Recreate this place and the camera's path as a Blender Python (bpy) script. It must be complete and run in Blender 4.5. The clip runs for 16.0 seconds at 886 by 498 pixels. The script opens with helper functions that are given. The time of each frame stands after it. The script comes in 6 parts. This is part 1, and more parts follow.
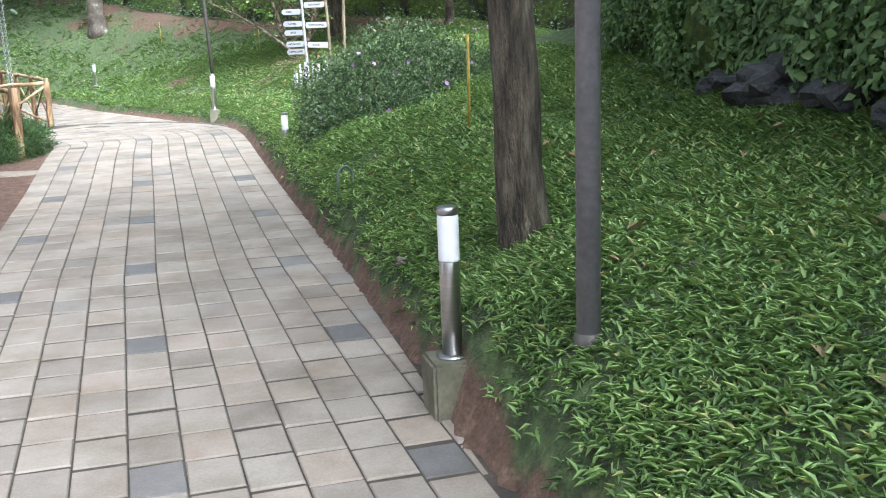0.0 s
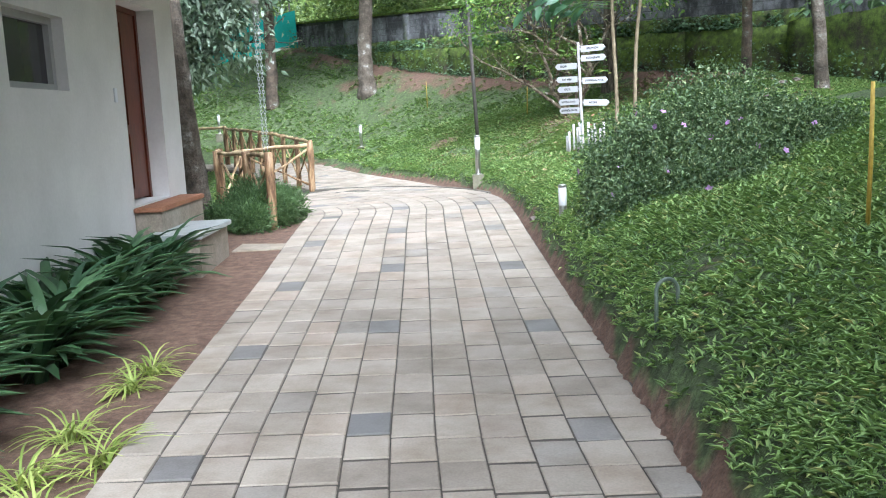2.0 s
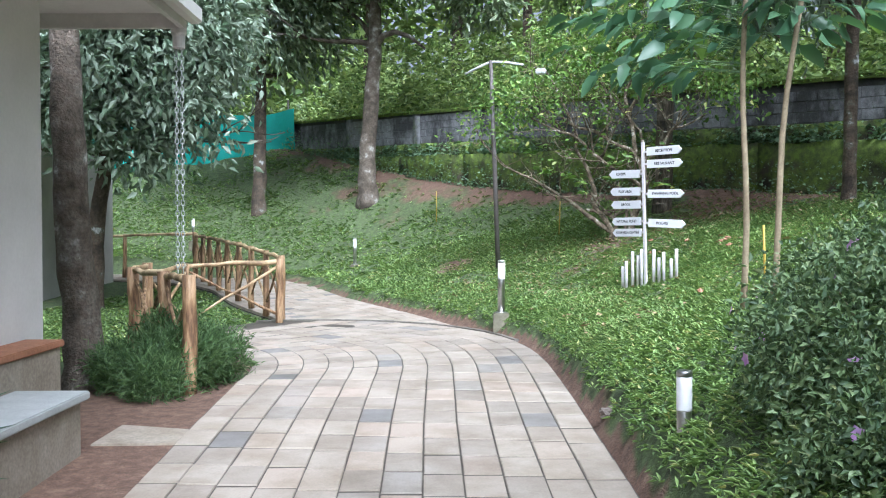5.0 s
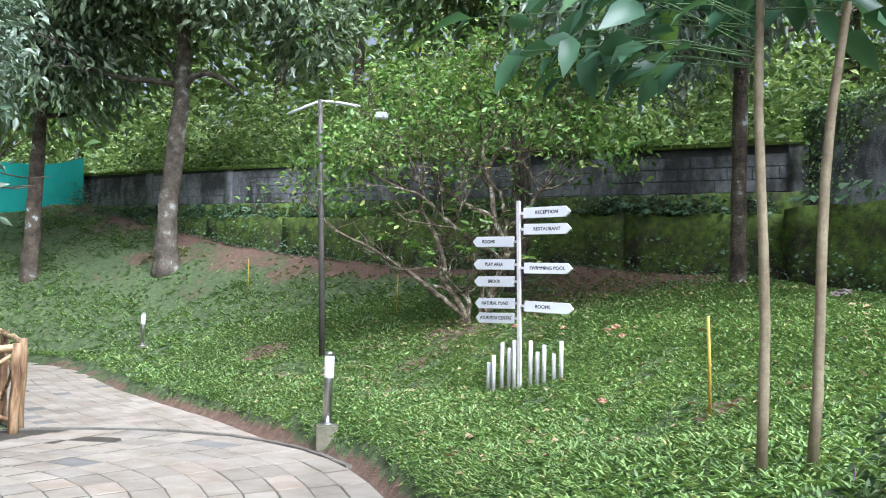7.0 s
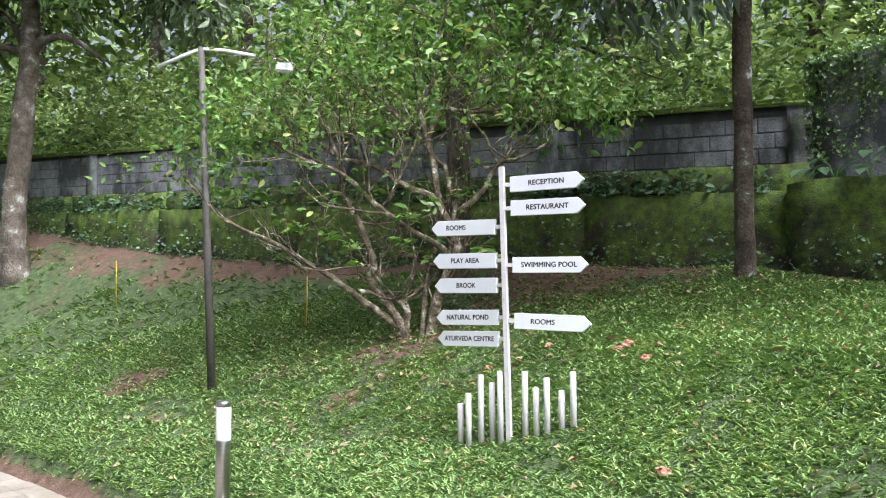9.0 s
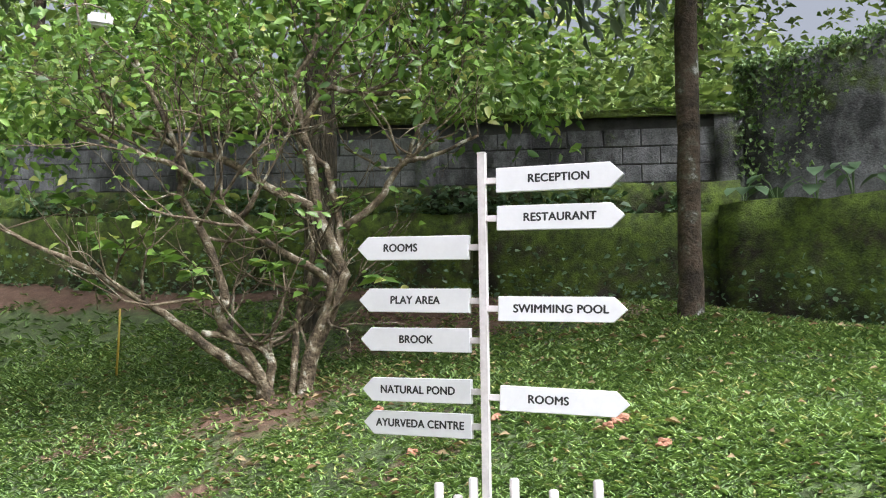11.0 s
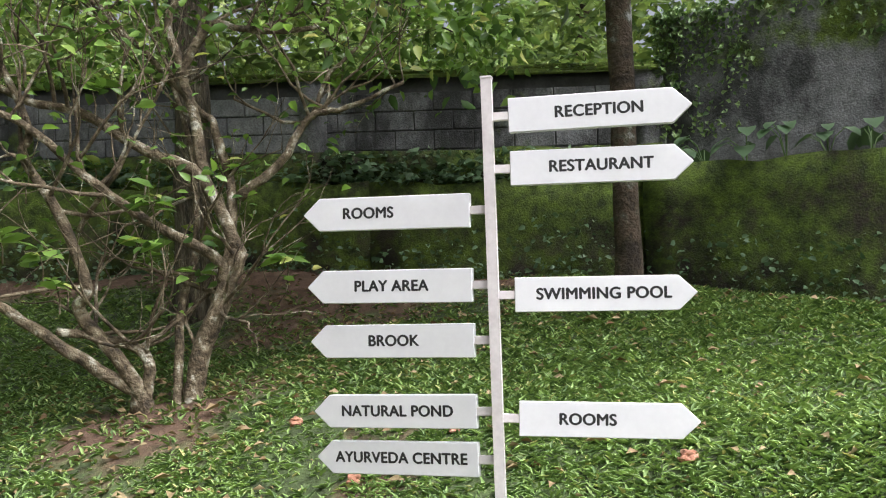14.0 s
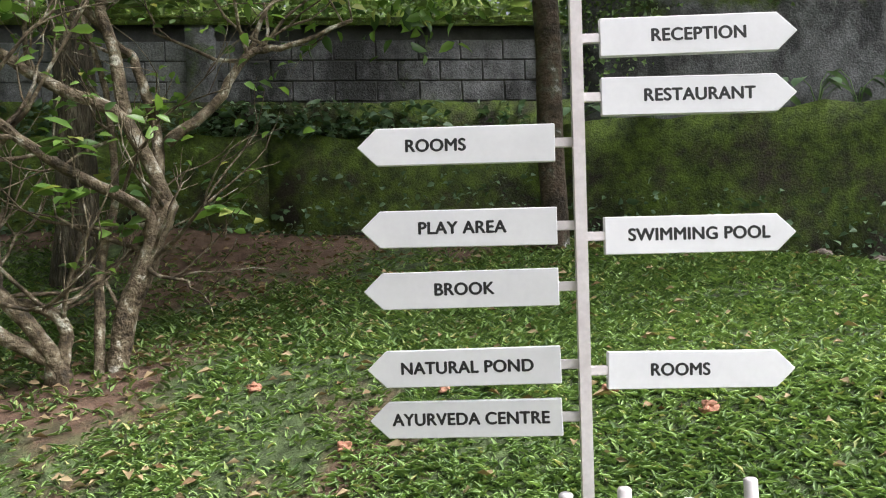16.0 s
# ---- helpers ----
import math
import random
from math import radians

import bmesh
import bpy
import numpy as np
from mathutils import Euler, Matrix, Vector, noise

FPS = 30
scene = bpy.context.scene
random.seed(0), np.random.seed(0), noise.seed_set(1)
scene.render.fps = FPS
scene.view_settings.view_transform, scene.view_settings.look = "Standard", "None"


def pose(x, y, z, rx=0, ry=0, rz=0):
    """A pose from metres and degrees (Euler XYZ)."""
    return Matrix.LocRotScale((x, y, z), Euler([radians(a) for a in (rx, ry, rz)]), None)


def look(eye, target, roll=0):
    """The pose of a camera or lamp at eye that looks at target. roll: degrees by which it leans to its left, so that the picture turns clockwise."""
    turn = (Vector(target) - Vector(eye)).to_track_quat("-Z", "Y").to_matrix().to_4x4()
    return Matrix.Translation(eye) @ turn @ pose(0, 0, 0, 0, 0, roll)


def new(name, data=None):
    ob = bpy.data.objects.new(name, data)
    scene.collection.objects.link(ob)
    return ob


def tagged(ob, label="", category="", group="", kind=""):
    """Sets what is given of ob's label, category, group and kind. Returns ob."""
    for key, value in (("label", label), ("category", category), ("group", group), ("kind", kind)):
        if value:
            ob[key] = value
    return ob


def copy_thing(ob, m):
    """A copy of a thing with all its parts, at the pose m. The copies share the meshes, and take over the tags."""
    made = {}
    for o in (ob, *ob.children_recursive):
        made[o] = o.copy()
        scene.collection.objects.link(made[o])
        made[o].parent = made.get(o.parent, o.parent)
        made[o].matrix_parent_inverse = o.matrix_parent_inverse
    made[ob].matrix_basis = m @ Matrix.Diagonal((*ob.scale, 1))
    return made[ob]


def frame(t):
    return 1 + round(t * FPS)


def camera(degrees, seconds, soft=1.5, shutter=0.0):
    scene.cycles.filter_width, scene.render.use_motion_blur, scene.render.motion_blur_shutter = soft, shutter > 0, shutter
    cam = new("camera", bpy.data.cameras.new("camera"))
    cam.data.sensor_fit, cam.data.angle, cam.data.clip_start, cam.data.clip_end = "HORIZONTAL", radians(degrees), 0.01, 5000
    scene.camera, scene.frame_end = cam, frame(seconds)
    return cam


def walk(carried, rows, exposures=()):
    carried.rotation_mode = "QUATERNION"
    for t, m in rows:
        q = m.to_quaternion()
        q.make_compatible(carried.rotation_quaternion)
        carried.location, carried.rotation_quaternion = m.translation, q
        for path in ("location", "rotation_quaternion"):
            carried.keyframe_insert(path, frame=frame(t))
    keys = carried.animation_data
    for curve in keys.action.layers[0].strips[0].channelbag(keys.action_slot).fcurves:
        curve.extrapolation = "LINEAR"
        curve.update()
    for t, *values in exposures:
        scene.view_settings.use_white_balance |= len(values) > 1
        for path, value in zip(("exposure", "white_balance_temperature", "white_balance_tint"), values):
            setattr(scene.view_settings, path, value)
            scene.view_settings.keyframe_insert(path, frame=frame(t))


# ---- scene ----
cam = camera(51.7, 16.0, soft=1.1)

PATH = [
    (0, (0.539, 0.045, 1.425), (0.51, 1.997, 0.991), -2.2),
    (0.5, (0.467, 0.604, 1.431), (0.262, 2.558, 1.055), -1.9),
    (1, (0.327, 1.165, 1.43), (0.042, 3.113, 1.082), -1.6),
    (1.5, (0.162, 1.662, 1.429), (-0.304, 3.582, 1.122), -2.3),
    (2, (-0.063, 2.252, 1.437), (-0.632, 4.148, 1.148), -2.8),
    (2.5, (-0.269, 2.951, 1.453), (-0.85, 4.852, 1.234), -2.4),
    (3, (-0.448, 3.59, 1.424), (-1.036, 5.494, 1.249), -2.0),
    (5.5, (-1.548, 7.177, 1.441), (-2.104, 9.098, 1.46), 0.8),
    (6, (-1.73, 7.933, 1.47), (-2.189, 9.878, 1.555), 1.3),
    (6.5, (-1.974, 8.643, 1.494), (-2.279, 10.616, 1.612), 1.3),
    (7, (-2.161, 9.385, 1.521), (-2.355, 11.371, 1.646), 1.1),
    (7.5, (-2.368, 10.132, 1.549), (-2.467, 12.127, 1.655), 0.5),
    (8, (-2.519, 10.835, 1.583), (-2.597, 12.83, 1.695), 0.3),
    (8.5, (-2.664, 11.59, 1.617), (-2.687, 13.587, 1.724), -0.3),
    (9, (-2.835, 12.3, 1.666), (-2.791, 14.296, 1.783), -0.6),
    (9.5, (-3.011, 12.996, 1.721), (-2.852, 14.984, 1.863), -0.4),
    (12, (-3.514, 15.472, 1.898), (-2.863, 17.358, 2.044), -1.5),
    (12.5, (-3.562, 15.716, 1.911), (-2.831, 17.574, 2.041), -2.1),
    (13, (-3.541, 15.844, 1.922), (-2.792, 17.695, 2.045), -2.1),
    (13.5, (-3.514, 15.901, 1.916), (-2.746, 17.744, 2.03), -2.2),
    (14, (-3.506, 15.942, 1.912), (-2.726, 17.781, 2.018), -2.2),
    (14.5, (-3.511, 15.989, 1.902), (-2.725, 17.826, 1.997), -2.1),
    (15, (-3.629, 16.117, 1.889), (-2.784, 17.929, 1.966), -2.2),
    (15.5, (-3.832, 16.315, 1.897), (-2.855, 18.06, 1.928), -2.5),
    (16, (-3.993, 16.546, 1.877), (-2.89, 18.214, 1.893), -2.7),
]
EXPOSURES = [(0, 1.5, 5450, 8), (1.5, 1.5, 5430, 8), (3, 1.38, 5450, 9), (5.5, 1.2, 5350, 10), (7, 1.15, 5430, 10), (8.5, 1.18, 5700, 10), (9.5, 1.18, 5850, 11), (12, 1.15, 6200, 11), (16, 0.96, 6250, 10)]
walk(cam, [(t, look(eye, target, roll)) for t, eye, target, roll in PATH], EXPOSURES)

# ---------- light ----------
world = bpy.data.worlds.new("sky")
scene.world = world
world.use_nodes = True
wn = world.node_tree
sky = wn.nodes.new("ShaderNodeTexSky")
sky.sky_type = "NISHITA"
sky.sun_disc = False
sky.sun_elevation = radians(50)
sky.sun_rotation = radians(146)
sky.air_density, sky.dust_density, sky.ozone_density = 0.6, 9.0, 0.4
pale = wn.nodes.new("ShaderNodeHueSaturation")
pale.inputs["Saturation"].default_value = 0.35
wn.links.new(sky.outputs[0], pale.inputs["Color"])
wn.links.new(pale.outputs[0], wn.nodes["Background"].inputs[0])
wn.nodes["Background"].inputs[1].default_value = 0.12
sun_data = bpy.data.lights.new("sun", "SUN")
sun_data.energy, sun_data.angle, sun_data.color = 2.35, radians(34), (1.0, 0.98, 0.95)
sun = new("sun", sun_data)
sun.matrix_world = look((11, -9, 30), (-3, 12, 0))


# ---------- materials ----------
def ramp_mix(nt, fac, stops):
    r = nt.nodes.new("ShaderNodeValToRGB")
    while len(r.color_ramp.elements) < len(stops):
        r.color_ramp.elements.new(0.5)
    for e, (p, c) in zip(r.color_ramp.elements, stops):
        e.position, e.color = p, (*c, 1)
    nt.links.new(fac, r.inputs[0])
    return r.outputs[0]


def noise_node(nt, scale, detail=5, rough=0.6, stretch=None, space="Object"):
    tc = nt.nodes.new("ShaderNodeTexCoord")
    n = nt.nodes.new("ShaderNodeTexNoise")
    n.inputs["Scale"].default_value, n.inputs["Detail"].default_value, n.inputs["Roughness"].default_value = scale, detail, rough
    out = tc.outputs[space]
    if stretch:
        m = nt.nodes.new("ShaderNodeMapping")
        m.inputs["Scale"].default_value = stretch
        nt.links.new(out, m.inputs[0])
        out = m.outputs[0]
    nt.links.new(out, n.inputs["Vector"])
    return n.outputs[0]


def mixc(nt, fac, a, b, mode="MIX"):
    m = nt.nodes.new("ShaderNodeMix")
    m.data_type, m.blend_type = "RGBA", mode
    for socket, v in ((m.inputs[0], fac), (m.inputs[6], a), (m.inputs[7], b)):
        if isinstance(v, (int, float)):
            socket.default_value = v
        elif isinstance(v, tuple):
            socket.default_value = (*v, 1)
        else:
            nt.links.new(v, socket)
    return m.outputs[2]


def base_mat(name, rough=0.7, metal=0.0):
    m = bpy.data.materials.new(name)
    m.use_nodes = True
    b = m.node_tree.nodes["Principled BSDF"]
    b.inputs["Roughness"].default_value, b.inputs["Metallic"].default_value = rough, metal
    return m, m.node_tree, b


def bump(nt, b, height, strength=0.4, dist=0.02):
    n = nt.nodes.new("ShaderNodeBump")
    n.inputs["Strength"].default_value, n.inputs["Distance"].default_value = strength, dist
    nt.links.new(height, n.inputs["Height"])
    nt.links.new(n.outputs[0], b.inputs["Normal"])


def noisy(name, stops, scale=6.0, rough=0.75, bump_s=0.3, bump_d=0.01, fine=40.0, stretch=None, metal=0.0, grain=0.72):
    """Two scales of noise: broad stains through the stops, and a fine grain."""
    m, nt, b = base_mat(name, rough, metal)
    big = noise_node(nt, scale, stretch=stretch)
    small = noise_node(nt, fine, 3, stretch=stretch)
    c = ramp_mix(nt, big, stops)
    g = ramp_mix(nt, small, ((0.3, (grain, grain, grain)), (0.7, (1.0, 1.0, 1.0))))
    nt.links.new(mixc(nt, 1.0, c, g, "MULTIPLY"), b.inputs["Base Color"])
    bump(nt, b, small, bump_s, bump_d)
    return m


def leaf_mat(name, dark, light, rough=0.45, trans=0.35, yellow=None):
    """Leaves: colour varies leaf by leaf, light passes through them."""
    m, nt, b = base_mat(name, rough)
    geo = nt.nodes.new("ShaderNodeNewGeometry")
    stops = [(0.0, dark), (0.75, light)]
    if yellow:
        stops += [(0.93, light), (1.0, yellow)]
    c = ramp_mix(nt, geo.outputs["Random Per Island"], stops)
    big = noise_node(nt, 0.9, 2)
    c = mixc(nt, 1.0, c, ramp_mix(nt, big, ((0.3, (0.7, 0.75, 0.7)), (0.7, (1.0, 1.0, 1.0)))), "MULTIPLY")
    nt.links.new(c, b.inputs["Base Color"])
    t = nt.nodes.new("ShaderNodeBsdfTranslucent")
    nt.links.new(mixc(nt, 1.0, c, (1.0, 1.0, 0.6), "MULTIPLY"), t.inputs[0])
    mx = nt.nodes.new("ShaderNodeMixShader")
    mx.inputs[0].default_value = trans
    nt.links.new(b.outputs[0], mx.inputs[1])
    nt.links.new(t.outputs[0], mx.inputs[2])
    nt.links.new(mx.outputs[0], nt.nodes["Material Output"].inputs[0])
    return m


def tile_mat(name, island, dark=False):
    m, nt, b = base_mat(name, 0.8)
    if island:
        r = nt.nodes.new("ShaderNodeNewGeometry").outputs["Random Per Island"]
    else:
        r = nt.nodes.new("ShaderNodeObjectInfo").outputs["Random"]
    if dark:
        c = ramp_mix(nt, r, ((0.0, (0.15, 0.145, 0.14)), (1.0, (0.235, 0.22, 0.205))))
    else:
        c = ramp_mix(nt, r, ((0.0, (0.275, 0.238, 0.198)), (0.35, (0.335, 0.288, 0.238)), (0.7, (0.37, 0.322, 0.266)), (0.85, (0.365, 0.298, 0.24)), (1.0, (0.28, 0.255, 0.225))))
    stain = ramp_mix(nt, noise_node(nt, 2.2, 6, 0.65), ((0.32, (0.66, 0.63, 0.58)), (0.6, (1.0, 1.0, 1.0))))
    grain = noise_node(nt, 90.0, 3)
    g = ramp_mix(nt, grain, ((0.3, (0.82, 0.82, 0.82)), (0.65, (1.0, 1.0, 1.0))))
    c = mixc(nt, 1.0, mixc(nt, 1.0, c, stain, "MULTIPLY"), g, "MULTIPLY")
    nt.links.new(c, b.inputs["Base Color"])
    bump(nt, b, grain, 0.25, 0.004)
    return m


def ground_mat():
    """Red soil where the attribute 'soil' is high, turf elsewhere, broken by noise."""
    m, nt, b = base_mat("turf_and_soil", 0.9)
    at = nt.nodes.new("ShaderNodeAttribute")
    at.attribute_name = "soil"
    n1, n2, n3 = noise_node(nt, 1.7, 6), noise_node(nt, 11.0, 5), noise_node(nt, 60.0, 4)
    turf = ramp_mix(nt, n2, ((0.3, (0.035, 0.045, 0.018)), (0.5, (0.07, 0.10, 0.035)), (0.7, (0.14, 0.20, 0.07))))
    soil = ramp_mix(nt, n2, ((0.25, (0.075, 0.043, 0.029)), (0.55, (0.165, 0.098, 0.066)), (0.8, (0.26, 0.175, 0.125))))
    add = nt.nodes.new("ShaderNodeMath")
    add.operation = "ADD"
    sub = nt.nodes.new("ShaderNodeMath")
    sub.operation, sub.inputs[1].default_value = "SUBTRACT", 0.5
    nt.links.new(n1, sub.inputs[0])
    nt.links.new(at.outputs["Fac"], add.inputs[0])
    nt.links.new(sub.outputs[0], add.inputs[1])
    mask = ramp_mix(nt, add.outputs[0], ((0.34, (0, 0, 0)), (0.48, (1, 1, 1))))
    c = mixc(nt, mask, turf, soil)
    g = ramp_mix(nt, n3, ((0.3, (0.6, 0.6, 0.6)), (0.7, (1.1, 1.1, 1.1))))
    nt.links.new(mixc(nt, 1.0, c, g, "MULTIPLY"), b.inputs["Base Color"])
    bump(nt, b, n3, 0.6, 0.03)
    return m


def moss_mat(name, stone, moss_lo, moss_hi):
    """Stone or block under moss that thins out upwards, with dark damp streaks."""
    m, nt, b = base_mat(name, 0.85)
    at = nt.nodes.new("ShaderNodeAttribute")
    at.attribute_name = "moss"
    n1, n2, n3 = noise_node(nt, 2.0, 8, 0.7), noise_node(nt, 9.0, 6), noise_node(nt, 50.0, 4)
    streak = noise_node(nt, 1.3, 6, 0.65, (1.2, 1.2, 0.7))
    st = ramp_mix(nt, n2, ((0.3, tuple(v * 0.6 for v in stone)), (0.7, stone)))
    st = mixc(nt, 1.0, st, ramp_mix(nt, streak, ((0.40, (0.22, 0.22, 0.22)), (0.52, (0.8, 0.8, 0.8)), (0.62, (1, 1, 1)))), "MULTIPLY")
    ms = ramp_mix(nt, n2, ((0.3, moss_lo), (0.65, moss_hi)))
    add = nt.nodes.new("ShaderNodeMath")
    add.operation = "ADD"
    sub = nt.nodes.new("ShaderNodeMath")
    sub.operation, sub.inputs[1].default_value, = "SUBTRACT", 0.5
    nt.links.new(n1, sub.inputs[0])
    mul = nt.nodes.new("ShaderNodeMath")
    mul.operation, mul.inputs[1].default_value = "MULTIPLY", 1.5
    nt.links.new(sub.outputs[0], mul.inputs[0])
    nt.links.new(at.outputs["Fac"], add.inputs[0])
    nt.links.new(mul.outputs[0], add.inputs[1])
    mask = ramp_mix(nt, add.outputs[0], ((0.38, (0, 0, 0)), (0.62, (1, 1, 1))))
    c = mixc(nt, mask, st, ms)
    g = ramp_mix(nt, n3, ((0.3, (0.6, 0.6, 0.6)), (0.7, (1.05, 1.05, 1.05))))
    nt.links.new(mixc(nt, 1.0, c, g, "MULTIPLY"), b.inputs["Base Color"])
    bump(nt, b, n3, 0.6, 0.03)
    return m


M_GROUND = ground_mat()
M_TILE, M_TILE_J = tile_mat("paver_beige", False), tile_mat("paver_beige_joined", True)
M_DARK, M_DARK_J = tile_mat("paver_charcoal", False, True), tile_mat("paver_charcoal_joined", True, True)
M_BED = noisy("joint_sand", ((0.3, (0.045, 0.038, 0.03)), (0.7, (0.09, 0.075, 0.055))), 8)
M_KERB = noisy("kerb_concrete", ((0.3, (0.10, 0.09, 0.075)), (0.7, (0.2, 0.18, 0.15))), 5)
M_CONC = noisy("mossy_concrete", ((0.3, (0.10, 0.105, 0.06)), (0.7, (0.25, 0.22, 0.16))), 7)
M_PLASTER = noisy("white_plaster", ((0.3, (0.62, 0.60, 0.58)), (0.7, (0.72, 0.70, 0.68))), 1.6, 0.85, 0.1, 0.003, 30, grain=0.93)
M_PLASTER2 = noisy("grey_plaster", ((0.3, (0.36, 0.35, 0.34)), (0.7, (0.46, 0.45, 0.44))), 1.6, 0.85, 0.1, 0.003, 30, grain=0.9)
M_DOOR = noisy("varnished_door_wood", ((0.3, (0.10, 0.022, 0.010)), (0.7, (0.19, 0.045, 0.02))), 4, 0.35, 0.1, 0.003, 25, (6, 6, 0.6))
M_SLAB = noisy("grey_granite", ((0.3, (0.33, 0.35, 0.34)), (0.7, (0.45, 0.47, 0.46))), 5, 0.5, 0.1, 0.002, 120)
M_STEP = noisy("step_render", ((0.3, (0.24, 0.20, 0.15)), (0.7, (0.36, 0.31, 0.25))), 5)
M_TERRA = noisy("terracotta_tread", ((0.3, (0.28, 0.12, 0.06)), (0.7, (0.38, 0.18, 0.10))), 5)
M_ROOF = noisy("roof_tile_clay", ((0.3, (0.16, 0.09, 0.08)), (0.7, (0.27, 0.18, 0.16))), 4)
M_ROOF2 = noisy("roof_tile_slate", ((0.3, (0.20, 0.21, 0.27)), (0.7, (0.33, 0.34, 0.42))), 4)
M_FASCIA = noisy("fascia_paint", ((0.3, (0.55, 0.53, 0.50)), (0.7, (0.68, 0.66, 0.62))), 3, 0.6, 0.1, 0.002, grain=0.92)
M_STEEL = noisy("brushed_steel", ((0.3, (0.50, 0.49, 0.47)), (0.7, (0.62, 0.61, 0.59))), 3, 0.32, 0.05, 0.001, 200, (1, 1, 30), 1.0)
M_OPAL = noisy("opal_diffuser", ((0.3, (0.80, 0.80, 0.83)), (0.7, (0.86, 0.86, 0.88))), 4, 0.3, 0.02, 0.001, grain=0.97)
M_POLE = noisy("grey_pole_paint", ((0.3, (0.19, 0.18, 0.20)), (0.7, (0.26, 0.25, 0.27))), 4, 0.45, 0.05, 0.001)
M_LAMPPOLE = noisy("weathered_pole", ((0.3, (0.07, 0.06, 0.055)), (0.7, (0.14, 0.125, 0.115))), 6, 0.6, 0.2, 0.002)
M_WHITE = noisy("white_enamel", ((0.3, (0.65, 0.65, 0.69)), (0.7, (0.73, 0.73, 0.77))), 5, 0.4, 0.04, 0.001, 60, grain=0.96)
M_POST = noisy("post_enamel", ((0.3, (0.60, 0.55, 0.57)), (0.7, (0.74, 0.70, 0.72))), 9, 0.45, 0.1, 0.001, 60, grain=0.86)
M_INK = base_mat("black_lettering", 0.5)[0]
M_INK.node_tree.nodes["Principled BSDF"].inputs["Base Color"].default_value = (0.012, 0.012, 0.014, 1)
M_LOG = noisy("peeled_log", ((0.40, (0.13, 0.07, 0.035)), (0.5, (0.28, 0.165, 0.08)), (0.6, (0.44, 0.29, 0.16))), 5, 0.6, 0.4, 0.006, 30, (3, 3, 0.5))
M_LOGPALE = noisy("pale_log", ((0.40, (0.22, 0.14, 0.07)), (0.48, (0.42, 0.29, 0.15)), (0.6, (0.60, 0.46, 0.28))), 5, 0.6, 0.3, 0.005, 30)
M_BARKR = noisy("brown_bark", ((0.34, (0.035, 0.03, 0.022)), (0.46, (0.10, 0.082, 0.055)), (0.56, (0.16, 0.13, 0.09)), (0.66, (0.27, 0.235, 0.175))), 7, 0.9, 1.0, 0.06, 26, (2.2, 2.2, 0.45), grain=0.45)
M_BARKG = noisy("lichen_bark", ((0.36, (0.07, 0.055, 0.04)), (0.5, (0.15, 0.12, 0.09)), (0.60, (0.22, 0.19, 0.155)), (0.67, (0.50, 0.48, 0.44))), 4, 0.9, 1.0, 0.03, 30, None, 0.0, 0.5)
M_BARKD = noisy("dark_bark", ((0.38, (0.055, 0.042, 0.03)), (0.54, (0.15, 0.11, 0.078)), (0.61, (0.17, 0.16, 0.12)), (0.66, (0.6, 0.6, 0.6))), 4, 0.9, 1.0, 0.03, 30, None, 0.0, 0.5)
M_BARKC = noisy("citrus_bark", ((0.36, (0.06, 0.045, 0.028)), (0.48, (0.16, 0.12, 0.075)), (0.58, (0.28, 0.23, 0.155)), (0.66, (0.62, 0.59, 0.50))), 11, 0.85, 1.0, 0.02, 45, None, 0.0, 0.5)
M_BARKS = noisy("sapling_bark", ((0.3, (0.20, 0.15, 0.09)), (0.7, (0.36, 0.30, 0.19))), 9, 0.8, 0.4, 0.005, 50)
M_BAMBOO = noisy("yellow_stake", ((0.3, (0.48, 0.32, 0.04)), (0.7, (0.62, 0.44, 0.08))), 5, 0.5, 0.1, 0.002)
M_WALL = moss_mat("block_wall_moss", (0.36, 0.365, 0.39), (0.03, 0.045, 0.01), (0.17, 0.25, 0.03))
M_PLINTH = moss_mat("plinth_moss", (0.085, 0.068, 0.05), (0.025, 0.04, 0.01), (0.155, 0.23, 0.03))
M_MORTAR = noisy("dark_mortar", ((0.3, (0.06, 0.06, 0.06)), (0.7, (0.12, 0.12, 0.12))), 6)
M_ROCK = noisy("wet_rock", ((0.3, (0.03, 0.03, 0.032)), (0.7, (0.10, 0.10, 0.105))), 4, 0.55, 0.6, 0.03)
M_BRICK = noisy("broken_brick", ((0.3, (0.36, 0.15, 0.09)), (0.7, (0.55, 0.30, 0.21))), 12, 0.9)
M_STONEM = noisy("field_stone", ((0.3, (0.13, 0.10, 0.085)), (0.7, (0.26, 0.22, 0.19))), 9, 0.9)
M_NET = noisy("teal_shade_net", ((0.3, (0.02, 0.33, 0.28)), (0.7, (0.04, 0.46, 0.39))), 1.2, 0.8, 0.3, 0.01, 90)
M_GRASS = leaf_mat("broad_blade_grass", (0.105, 0.18, 0.065), (0.34, 0.49, 0.165), 0.6, 0.3, (0.66, 0.60, 0.27))
M_MANGO = leaf_mat("dark_leaf", (0.105, 0.169, 0.097), (0.297, 0.362, 0.276), 0.32, 0.2)
M_PALE = leaf_mat("grey_green_leaf", (0.10, 0.15, 0.085), (0.36, 0.43, 0.28), 0.32, 0.3)
M_WOODS = leaf_mat("plantation_leaf", (0.11, 0.19, 0.06), (0.40, 0.52, 0.20), 0.35, 0.45, (0.72, 0.76, 0.36))
M_TREE = leaf_mat("mid_leaf", (0.099, 0.162, 0.070), (0.298, 0.389, 0.197), 0.35, 0.3, (0.621, 0.675, 0.281))
